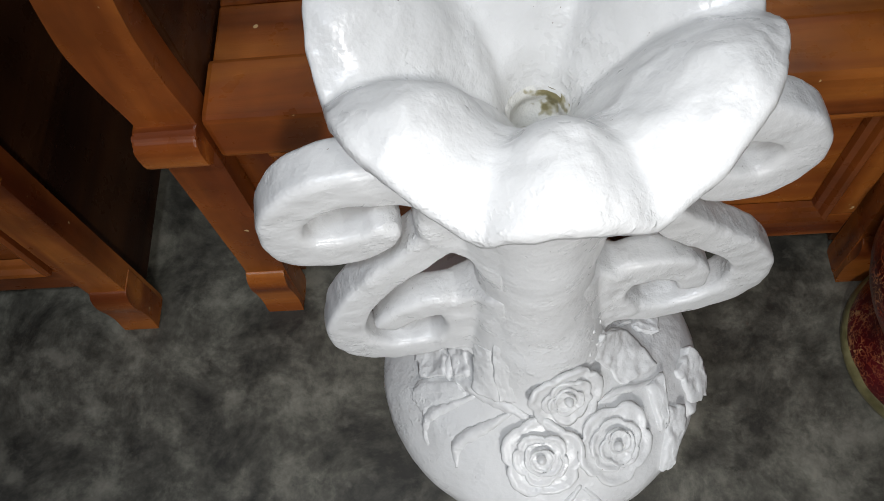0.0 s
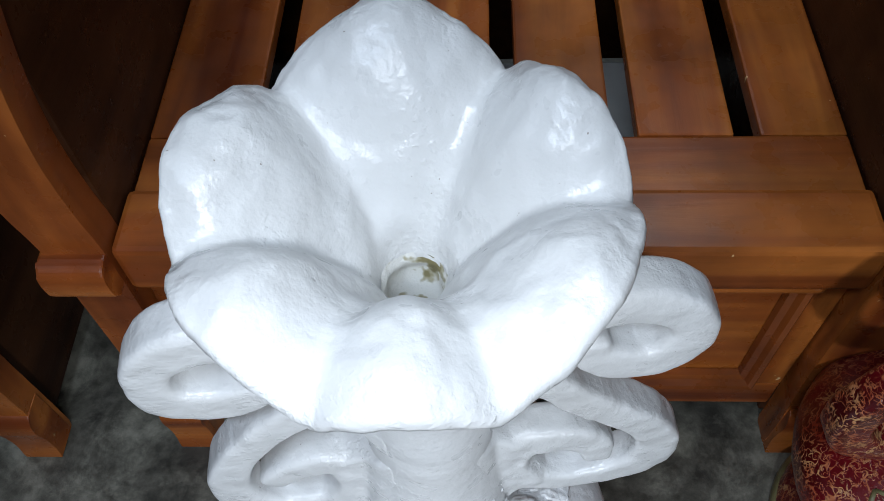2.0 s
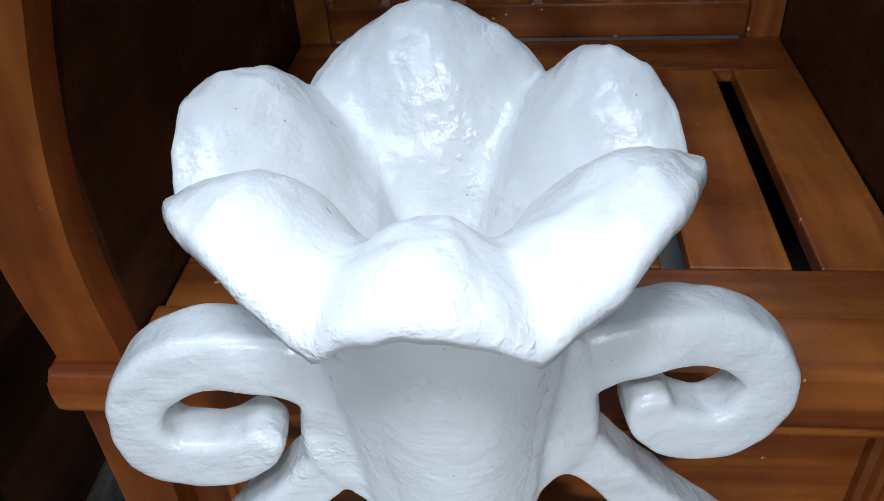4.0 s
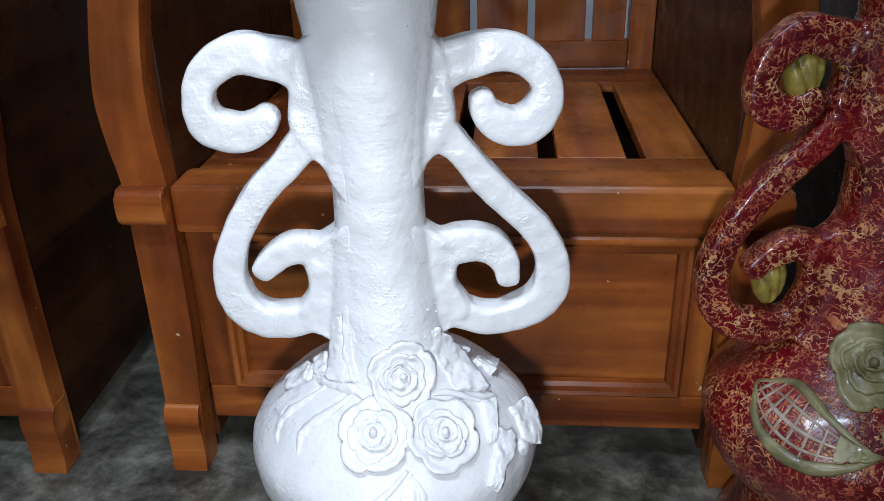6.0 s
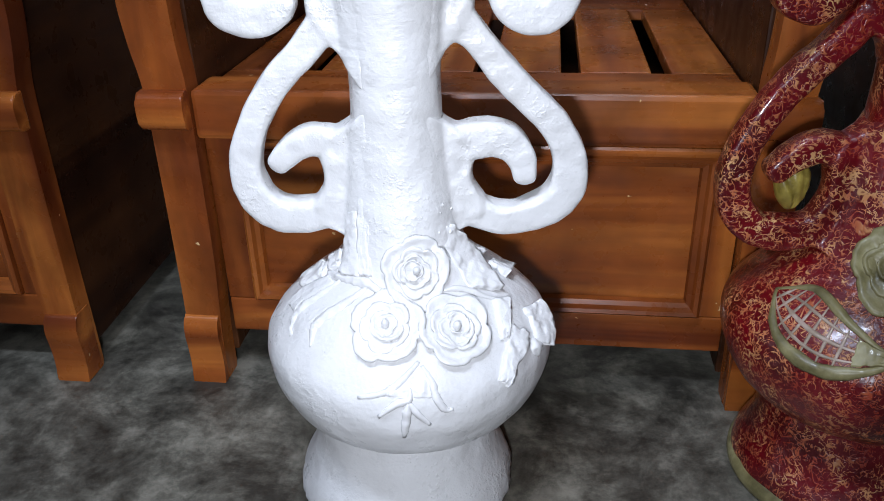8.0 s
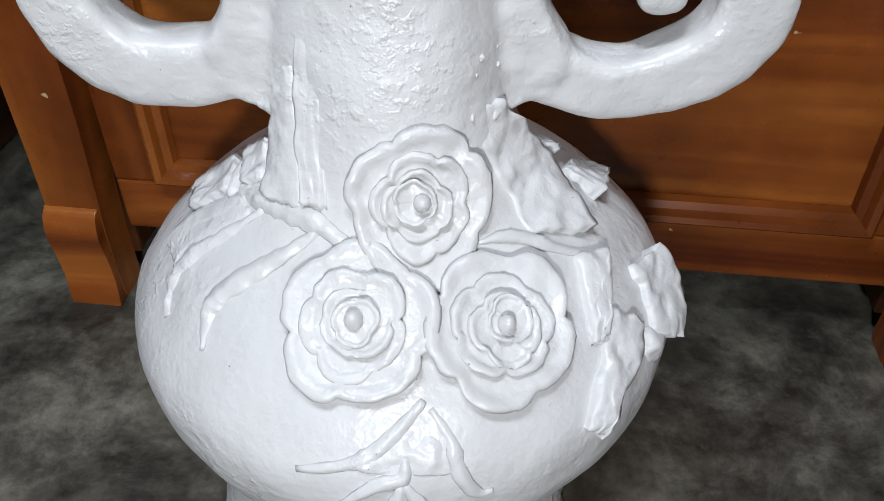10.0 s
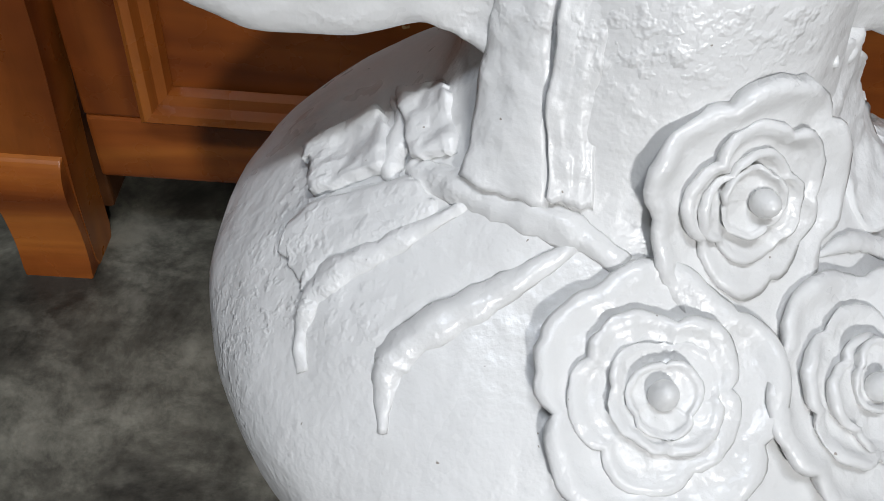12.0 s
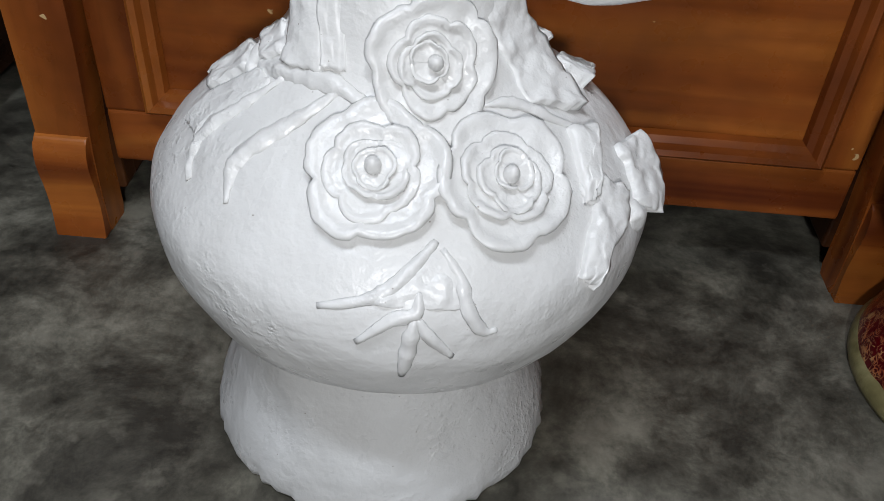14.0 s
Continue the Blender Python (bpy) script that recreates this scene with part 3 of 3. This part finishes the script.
def slab(name, edge_a, edge_b, lift_a, lift_b, mat, parent, seed, bumpy=0.0012, hollow=0.0, label="", soft=0.0, fade=0.0):
    """A thin clay sheet on the body between two edges given as (angle, height) points."""
    a, b = spline(edge_a, 7), spline(edge_b, 7)
    rows, cols = 18, 43

    def along(line, k):
        u = k * (len(line) - 1) / (cols - 1)
        i = min(int(u), len(line) - 2)
        return line[i] * (1 - u + i) + line[i + 1] * (u - i)

    pa = [along(a, k) for k in range(cols)]
    pb = [along(b, k) for k in range(cols)]
    top = []
    for i in range(rows):
        t = i / (rows - 1)
        for j in range(cols):
            s = j / (cols - 1)
            q = pa[j] * (1 - t) + pb[j] * t
            q = q + np.array([noise.noise(Vector((s * 5, t * 5, seed))) * 1.2, noise.noise(Vector((s * 5, t * 5, seed + 9))) * 0.0018])
            lift = 0.0025 + lift_a * (1 - t) + lift_b * t - hollow * math.sin(math.pi * t) * math.sin(math.pi * s)
            lift -= fade * (1 - s) ** 4
            lift -= soft * (max(0, 1 - 5 * min(t, 1 - t)) ** 2 + max(0, 1 - 5 * min(s, 1 - s)) ** 2)
            p, nor = on_body(q[0], q[1], lift)
            p += nor * (rough(p, 0.012, bumpy, seed) + rough(p, 0.005, bumpy * 0.5, seed))
            top.append((p, nor, lift))
    verts = [p for p, _, _ in top] + [p - nor * (lift + 0.008) for p, nor, lift in top]
    k = rows * cols
    faces = [f[::-1] for f in grid_faces(rows, cols, False)]
    rim = [j for j in range(cols)] + [i * cols + cols - 1 for i in range(1, rows)] + [(rows - 1) * cols + j for j in range(cols - 2, -1, -1)] + [i * cols for i in range(rows - 2, 0, -1)]
    for u, v in zip(rim, rim[1:] + rim[:1]):
        faces.append((u, v, v + k, u + k))
    return obj(name, verts, faces, mat, parent, label)


def lump(ang, z, size, mat, parent, seed):
    p = on_body(ang, z, -size * 0.45)[0]
    bm = bmesh.new()
    bmesh.ops.create_icosphere(bm, subdivisions=3, radius=size)
    for v in bm.verts:
        v.co = p + v.co * (1 + noise.noise(v.co / size * 1.2 + Vector((seed, 0, 0))) * 0.4)
    return part("clay_lump", bm, mat, parent, "", True)


def vase_base(name, place, turn, mat, seed, tip_mat=None, drop=1.0, sides=(1.0, 1.0), curl=1.0):
    root = new(name)
    root.matrix_world = pose(*place, 0, 0, turn)
    lathe("body", BODY_LINE, mat, root, seed, 0.0011)
    flower_mouth(mat, root, seed)
    handle(-1, sides[0], mat, root, seed + 11, tip_mat, drop, curl)
    handle(1, sides[1], mat, root, seed + 23, tip_mat, drop, curl)
    return root


def white_vase():
    v = vase_base("floor_vase", (0.0145, -0.004, 0), 7, WHITE, 1.0)
    lathe("foot", spline(FOOT, 7), WHITE, v, 2.0, 0.0016, 128, "flared foot with a ragged rim", 0.012).location = (-0.011, 0.004, 0)
    for k, (ang, z, r, off) in enumerate(((10.8, 0.3245, 0.0350, 0.002), (-9.0, 0.2830, 0.0370, 0.003), (26.0, 0.2772, 0.0376, 0.003))):
        p, nor = on_body(ang, z, off)
        rose(p, nor, r, WHITE, v, 3.3 + k * 2.1)
    lump(12.7, 0.349, 0.0030, WHITE, v, 2.0)
    # leaf with three long lobes, its stem and the straps on the neck
    l0 = [(-70, 0.301), (-76.5, 0.289), (-80.5, 0.278), (-80.4, 0.270), (-78, 0.266)]
    l1 = [(-55, 0.305), (-60.1, 0.294), (-63.4, 0.285), (-66.2, 0.276), (-66, 0.268), (-63.3, 0.260), (-58.8, 0.2545)]
    l2 = [(-28.5, 0.308), (-36.8, 0.297), (-42.9, 0.287), (-47, 0.279), (-48.2, 0.272), (-46.6, 0.265), (-44, 0.2575)]
    slab("leaf_lobe", l0, [(-58, 0.300), (-61.6, 0.290), (-65.6, 0.281), (-68.4, 0.274), (-67, 0.267)], 0.0016, -0.0012, WHITE, v, 1.1, 0.0007, 0.0, "", 0.0012)
    ridge("leaf_rib", l0, 0.0040, WHITE, v, 1.2, 0.45, 0.0)
    ridge("leaf_rib", l1, 0.0058, WHITE, v, 1.5, 0.50, 0.0)
    ridge("leaf_rib", l2, 0.0062, WHITE, v, 2.5, 0.50, 0.0)
    slab("leaf_tip", [(-96, 0.276), (-90, 0.279), (-83, 0.278)], [(-96, 0.298), (-86, 0.300), (-77, 0.297)], 0.0042, 0.0050, WHITE, v, 4.0, 0.0014, 0.0040, "", 0.0014)
    ridge("leaf_rib", [(-100, 0.300), (-88, 0.304), (-77, 0.297), (-73, 0.296)], 0.0046, WHITE, v, 4.4, 0.7, 0.1)
    slab("leaf_tip", [(-100, 0.303), (-86, 0.305), (-74, 0.303)], [(-88, 0.320), (-80, 0.319), (-66, 0.312)], 0.0030, 0.0004, WHITE, v, 4.8, 0.0022, 0.002, "", 0.001)
    ridge("stem", [(-74, 0.302), (-70.5, 0.302), (-64, 0.305), (-55.4, 0.308), (-45, 0.310), (-35.4, 0.311), (-25.8, 0.310), (-17, 0.3065)], 0.0056, WHITE, v, 3.5, 0.45, 0.0, 0.6)
    slab("strap", [(-75, 0.366), (-68, 0.337), (-59.5, 0.309)], [(-54, 0.376), (-48, 0.346), (-37, 0.3135)], 0.0044, 0.0014, WHITE, v, 5.0, 0.0014, 0.0, "", 0.0012)
    slab("strap_edge", [(-53, 0.410), (-48, 0.355), (-37.5, 0.316)], [(-37, 0.410), (-35, 0.355), (-27, 0.317)], 0.0024, -0.0022, WHITE, v, 6.0, 0.0012, 0.0, "", 0.0, 0.0085)
    for k, (a, z, s) in enumerate(((-60, 0.352, 0.005), (-70, 0.358, 0.005), (57, 0.352, 0.005), (66, 0.346, 0.005), (61, 0.236, 0.010), (93, 0.286, 0.006))):
        lump(a, z, s, WHITE, v, k)
    rnd = random.Random(5)
    for k in range(12):
        lump(rnd.uniform(40, 84) if k < 9 else rnd.uniform(-80, -60), rnd.uniform(0.330, 0.385), rnd.uniform(0.0014, 0.0022), WHITE, v, 20 + k)
    # rough leaves draped over the other shoulder
    slab("draped_leaf", [(63, 0.356), (76, 0.331), (80, 0.308), (68.5, 0.284)], [(38, 0.360), (46, 0.334), (50, 0.315), (49, 0.300)], 0.0056, -0.0012, WHITE, v, 7.0, 0.0024, 0.0, "", 0.0, 0.006)
    ridge("leaf_edge", [(64, 0.350), (76, 0.331), (80, 0.308), (69, 0.285)], 0.0026, WHITE, v, 7.7, 0.8, 0.9)
    ridge("leaf_edge", [(29, 0.304), (37, 0.303), (45, 0.299), (54, 0.289), (67, 0.275)], 0.0034, WHITE, v, 8.6, 0.75, 0.3)
    slab("leaf_blade", [(57, 0.284), (50, 0.273), (45, 0.258)], [(67, 0.277), (59, 0.271), (49.5, 0.259)], 0.0026, 0.0054, WHITE, v, 8.0, 0.0016, 0.0, "", 0.0018)
    slab("leaf_flap", [(70, 0.264), (66, 0.251), (62, 0.240)], [(82, 0.255), (78, 0.240), (69, 0.225)], 0.0028, 0.0110, WHITE, v, 9.0, 0.0020, 0.003, "", 0.0022)
    slab("leaf_flap", [(54, 0.266), (47, 0.254), (41, 0.246), (36.5, 0.232)], [(60, 0.250), (53, 0.241), (46, 0.236), (40, 0.221)], 0.0020, 0.0056, WHITE, v, 10.0, 0.0024, 0.0, "", 0.0022)
    ridge("leaf_edge", [(50, 0.268), (47, 0.262), (51, 0.252), (47, 0.245)], 0.0036, WHITE, v, 11.0, 0.7, 0.2)
    slab("leaf_far", [(84, 0.322), (92, 0.316)], [(86, 0.308), (95, 0.303)], 0.002, 0.0075, WHITE, v, 12.0, 0.0016, 0.0, "", 0.0004)
    slab("leaf_far", [(86, 0.300), (98, 0.292)], [(84, 0.284), (100, 0.277)], 0.002, 0.0085, WHITE, v, 12.5, 0.0016, 0.0, "", 0.0004)
    # leaf of thin ribs under the roses
    slab("leaf_base", [(5.6, 0.258), (-1.5, 0.246), (-8, 0.236)], [(7.4, 0.256), (9.6, 0.246), (10.6, 0.233)], -0.0012, -0.0018, WHITE, v, 12.9, 0.0022, 0.0, "", 0.0014)
    for k, (line, r) in enumerate((([(6.2, 0.261), (2, 0.253), (-3.3, 0.243), (-7.3, 0.238), (-16.8, 0.2315)], 0.0036), ([(7.4, 0.258), (10.6, 0.246), (11.6, 0.232), (14.5, 0.218), (17.3, 0.217)], 0.0034),
                                   ([(2.4, 0.242), (1.6, 0.232), (-3.1, 0.228), (-9.3, 0.213)], 0.0036), ([(1.9, 0.230), (4.6, 0.217), (8.9, 0.202)], 0.0032), ([(1.4, 0.229), (0.5, 0.211), (-0.6, 0.186)], 0.0040))):
        ridge("tendril", line, r * 1.05, WHITE, v, 13.0 + k, 0.50, 0.05, 0.45)
    return tagged(v, "tall white-painted clay vase with flower-shaped mouth and three roses", "vase")


def red_vase():
    v = vase_base("floor_vase", (0.530, 0.055, 0), 4, RED, 31.0, LIME, 1.17, (1.09, 1.0), 0.91)
    lathe("foot", [p * np.array([0.965, 1.0]) for p in spline(FOOT, 7)], RED, v, 32.0, 0.0012, 96)
    n = 96
    verts = []
    for r, z in ((0.117, 0.0005), (0.125, 0.001), (0.127, 0.006), (0.1267, 0.014), (0.122, 0.0225), (0.118, 0.024)):
        for j in range(n):
            a = 2 * math.pi * j / n
            verts.append((r * math.sin(a), -r * math.cos(a), z))
    obj("foot_rim", verts, grid_faces(6, n, True), OLIVE, v, "olive-gold rim of the foot")
    RED_ROSES = ((-18.0, 0.318, 0.042), (5.0, 0.262, 0.043), (34.0, 0.312, 0.042))
    for k, (ang, z, r) in enumerate(RED_ROSES):
        p, nor = on_body(ang, z, 0.001)
        rose(p, nor, r, OLIVE, v, 5.3 + k * 1.7, "olive-gold rose")
    tip, end = (-77, 0.272), (-14, 0.253)
    up = [tip, (-62, 0.285), (-49, 0.283), (-32, 0.270), end]
    low = [tip, (-60, 0.243), (-42, 0.231), (-28, 0.238), end]
    leaf = ridge("leaf", up, 0.0048, OLIVE, v, 1.0, 0.45, 0.1)
    leaf["label"] = "olive-gold leaf with pale lattice veins"
    ridge("leaf_edge", low, 0.0066, OLIVE, leaf, 2.0, 0.45, 0.1)
    slab("leaf_base", [(-30, 0.264), (-22, 0.259), (-13, 0.254)], [(-30, 0.242), (-22, 0.247), (-13, 0.252)], 0.001, 0.001, OLIVE, leaf, 3.0)
    top_line, low_line = spline(up, 8), spline(low, 8)
    for k in range(1, 4):
        line = [tuple(u * (1 - k / 4) + w * k / 4) for u, w in zip(top_line, low_line)]
        ridge("leaf_vein", line[2:-5:3], 0.0019 if k != 2 else 0.0027, LATTICE, leaf, 4.0 + k, 0.6, 0.3)
    for i in range(5, 26, 3):
        u, w = top_line[i], low_line[max(2, i - 4)]
        ridge("leaf_vein", [tuple(u), tuple((u + w) / 2), tuple(w)], 0.0018, LATTICE, leaf, 8.0 + i, 0.6, 0.3)
    return tagged(v, "tall crimson vase with pale crackle strokes and olive-gold roses", "vase")


# ---------------------------------------------------------------- the room
def room():
    def slabby(name, lo, hi, mat):
        ob = part(name, board(lo, hi, 0), mat)
        return tagged(ob, kind="structure")

    f = slabby("floor", (-3.2, -3.4, -0.1), (3.2, 1.75, 0), FLOOR)
    tagged(f, "mottled dark grey polished concrete floor", "floor")
    tagged(slabby("wall_north", (-3.2, 1.75, -0.1), (3.2, 1.9, 2.8), WALL), "pale painted wall behind the chairs", "wall")
    tagged(slabby("wall_south", (-3.2, -3.55, -0.1), (3.2, -3.4, 2.8), WALL), "pale painted wall", "wall")
    tagged(slabby("wall_west", (-3.35, -3.4, -0.1), (-3.2, 1.75, 2.8), WALL), "pale painted wall", "wall")
    tagged(slabby("wall_east", (3.2, -3.4, -0.1), (3.35, 1.75, 2.8), WALL), "pale painted wall", "wall")
    tagged(slabby("ceiling", (-3.35, -3.55, 2.8), (3.35, 1.9, 2.9), CEIL), "plain pale ceiling", "ceiling")


# ---------------------------------------------------------------- the chairs
HALF = 0.346          # half of the clear width between the arms
SEAT = 0.424


def plank_outline(side):
    """Front view of an arm's plank: a slow S from the foot to the armrest."""
    mid = [(0.3794, 0.0), (0.3794, 0.055), (0.3785, 0.095), (0.375, 0.20), (0.374, 0.36), (0.375, 0.44), (0.381, 0.49), (0.3845, 0.54), (0.382, 0.58), (0.375, 0.63), (0.363, 0.69), (0.351, 0.735), (0.337, 0.79), (0.325, 0.86)]
    wid = [(0.0247, 0.0), (0.0247, 0.05), (0.0250, 0.085), (0.0275, 0.2), (0.0285, 0.44), (0.0320, 0.54), (0.030, 0.63), (0.029, 0.86)]
    line = spline(mid, 5)
    wz = [w[1] for w in wid]
    ww = [w[0] for w in wid]
    a, b = [], []
    for x, z in line:
        w = float(np.interp(z, wz, ww))
        a.append((side * (x - w), z))
        b.append((side * (x + w), z))
    return a + b[::-1]


def armchair(place, turn=0):
    c = new("armchair")
    c.matrix_world = pose(*place, 0, 0, turn)
    for side in (-1, 1):
        arm = part("arm_front", extrude_outline(plank_outline(side), "y", 0.0, 0.036, 0.004), WOOD_Z, c)
        # small rounded block under the turn of the arm
        prof = [(0.004, 0.388)] + [tuple(p) for p in spline([(-0.008, 0.388), (-0.017, 0.393), (-0.021, 0.404), (-0.0215, 0.422), (-0.017, 0.434), (-0.006, 0.4385)], 4)] + [(0.004, 0.4385)]
        part("arm_block", extrude_outline(prof, "x", side * 0.3765 - 0.0305, side * 0.3765 + 0.0305, 0.003), WOOD_X, arm, "rounded wooden block")
        prof = [(0.030, 0.0)] + [tuple(p) for p in spline([(-0.012, 0.0), (-0.0085, 0.028), (-0.0095, 0.055), (-0.0125, 0.078), (-0.011, 0.094), (-0.005, 0.106), (0.004, 0.110)], 4)] + [(0.030, 0.110)]
        part("foot", extrude_outline(prof, "x", side * 0.3800 - 0.0248, side * 0.3800 + 0.0248, 0.0015), WOOD_X, arm, "curved wooden foot")
        x0, x1 = side * 0.3465, side * 0.392
        prof = [(0.036, 0.03), (0.036, 0.85), (0.30, 0.83), (0.71, 0.80), (0.71, 0.0), (0.65, 0.0), (0.63, 0.05)]
        part("side_panel", extrude_outline(prof, "x", min(x0, x1), max(x0, x1), 0.003), DARKWOOD, c, "solid dark brown side panel with shade in its colour")
        top = [(side * 0.285, -0.02), (side * 0.372, -0.02), (side * 0.400, 0.30), (side * 0.405, 0.72), (side * 0.345, 0.72), (side * 0.325, 0.30)]
        part("armrest", extrude_outline(top, "z", 0.858, 0.888, 0.008), WOOD_Y, c)
        part("back_post", board((side * HALF - 0.001 - (0.046 if side > 0 else 0), 0.675, 0.03), (side * HALF + (0 if side > 0 else 0.046), 0.715, 1.02), 0.004), WOOD_Z, c)
    # front: rail, lip, stiles, bottom rail, inset panel with mouldings
    part("front_rail", board((-HALF + 0.001, 0.004, 0.372), (HALF - 0.001, 0.075, 0.436), 0.006), WOOD_X, c)
    part("rail_lip", board((-0.302, 0.008, 0.358), (0.312, 0.04, 0.3715), 0.005), WOOD_X, c)
    part("front_stile", board((-HALF + 0.001, 0.026, 0.125), (-0.306, 0.05, 0.371), 0.002), WOOD_Z, c)
    part("front_stile", board((0.312, 0.026, 0.125), (HALF - 0.001, 0.05, 0.371), 0.002), WOOD_Z, c)
    part("bottom_rail", board((-HALF + 0.001, 0.026, 0.070), (HALF - 0.001, 0.05, 0.1245), 0.003), WOOD_X, c)
    part("front_panel", board((-0.306, 0.036, 0.126), (0.312, 0.046, 0.3575), 0), WOOD_X, c)

    def moulding(a, b, horizontal):
        bm = bmesh.new()
        prof = [(0.0, 0.0005), (0.0, 0.016), (0.004, 0.020), (0.009, 0.018), (0.012, 0.011), (0.018, 0.008), (0.020, 0.0005)]
        ends = []
        for k, q in enumerate((a, b)):
            ring = []
            for u, h in prof:
                s = 1 if k == 0 else -1
                x, z = q
                if horizontal == "low":
                    pt = (x + s * u, z + u)
                elif horizontal == "high":
                    pt = (x + s * u, z - u)
                elif horizontal == "left":
                    pt = (x + u, z + s * u)
                else:
                    pt = (x - u, z + s * u)
                ring.append(bm.verts.new((pt[0], 0.0355 - h, pt[1])))
            ends.append(ring)
        n = len(prof)
        for i in range(n - 1):
            bm.faces.new((ends[0][i], ends[1][i], ends[1][i + 1], ends[0][i + 1]))
        bm.faces.new(ends[0])
        bm.faces.new(ends[1][::-1])
        return bm

    for a, b, how, mat in (((-0.305, 0.1265), (0.311, 0.1265), "low", WOOD_X), ((-0.305, 0.357), (0.311, 0.357), "high", WOOD_X), ((-0.305, 0.1265), (-0.305, 0.357), "left", WOOD_Z), ((0.311, 0.1265), (0.311, 0.357), "right", WOOD_Z)):
        part("panel_moulding", moulding(a, b, how), mat, c)
    # seat: front board, slats with open slots, back board
    part("seat_board", board((-HALF + 0.001, 0.0755, SEAT - 0.02), (HALF - 0.001, 0.150, SEAT), 0.003), WOOD_X, c)
    part("seat_board", board((-HALF + 0.001, 0.575, SEAT - 0.02), (HALF - 0.001, 0.674, SEAT), 0.003), WOOD_X, c)
    edges = [-HALF + 0.001]
    for k in range(5):
        s = -0.240 + 0.119 * k
        edges += [s, s + 0.0255]
    edges.append(HALF - 0.001)
    for a, b in zip(edges[::2], edges[1::2]):
        part("seat_slat", board((a, 0.1505, SEAT - 0.02), (b, 0.5745, SEAT), 0.003), WOOD_Y, c)
    # back: bottom rail, upright slats, top rail
    part("back_rail", board((-HALF + 0.046, 0.680, SEAT), (HALF - 0.047, 0.71, 0.476), 0.004), WOOD_X, c)
    part("back_rail", board((-HALF + 0.046, 0.680, 0.93), (HALF - 0.047, 0.71, 1.00), 0.004), WOOD_X, c)
    gaps = [-0.300, -0.215, -0.105, 0.005, 0.115, 0.224, 0.299]
    for a, b in zip(gaps, gaps[1:]):
        part("back_slat", board((a + 0.007, 0.686, 0.475), (b - 0.007, 0.704, 0.931), 0.002), WOOD_Z, c)
    # unseen board, added to block light from behind so the slots stay dark
    part("back_panel", board((-HALF + 0.001, 0.652, 0.06), (HALF - 0.001, 0.668, 0.40), 0.003), DARKWOOD, c, "unseen dark board added under the seat to keep its slots dark")
    return c


def cushion(place, size, mat, turn=0):
    bm = bmesh.new()
    bmesh.ops.create_cube(bm, size=2)
    bmesh.ops.subdivide_edges(bm, edges=list(bm.edges), cuts=9, use_grid_fill=True)
    for v in bm.verts:
        x, y, z = v.co
        puff = (1 - abs(x) ** 3 * 0.25) * (1 - abs(y) ** 3 * 0.25)
        w = 1 + 0.03 * noise.noise(Vector((x * 2, y * 2, z * 3)))
        v.co = Vector((x * size[0] * w * (1 - 0.07 * z * z), y * size[1] * w * (1 - 0.07 * z * z), size[2] + z * size[2] * puff))
    ob = part("seat_cushion", bm, mat, None, "", True)
    ob.matrix_world = pose(*place, 0, 0, turn)
    return ob


room()
chair = armchair((0.062, 0.168, 0))
tagged(chair, "varnished brown wooden armchair with slatted seat and panelled front", "armchair", "wooden armchairs")
chair_two = copy_thing(chair, pose(-0.903, 0.152, 0, 0, 0, 0))
tagged(chair_two, "varnished brown wooden armchair with a white cushion on it", "armchair", "wooden armchairs")
chair_three = copy_thing(chair, pose(1.02, 0.165, 0, 0, 0, 0))
white_vase()
red_vase()
tagged(cushion((-0.90, 0.40, SEAT + 0.001), (0.335, 0.215, 0.055), FABRIC), "thick white ribbed fabric cushion on the wooden seat", "cushion")
box = part("storage_box", board((0.06, 0.42, 0.001), (0.34, 0.62, 0.24), 0.004), CARD)
tagged(box, "pale grey box standing on the floor under the seat", "box")
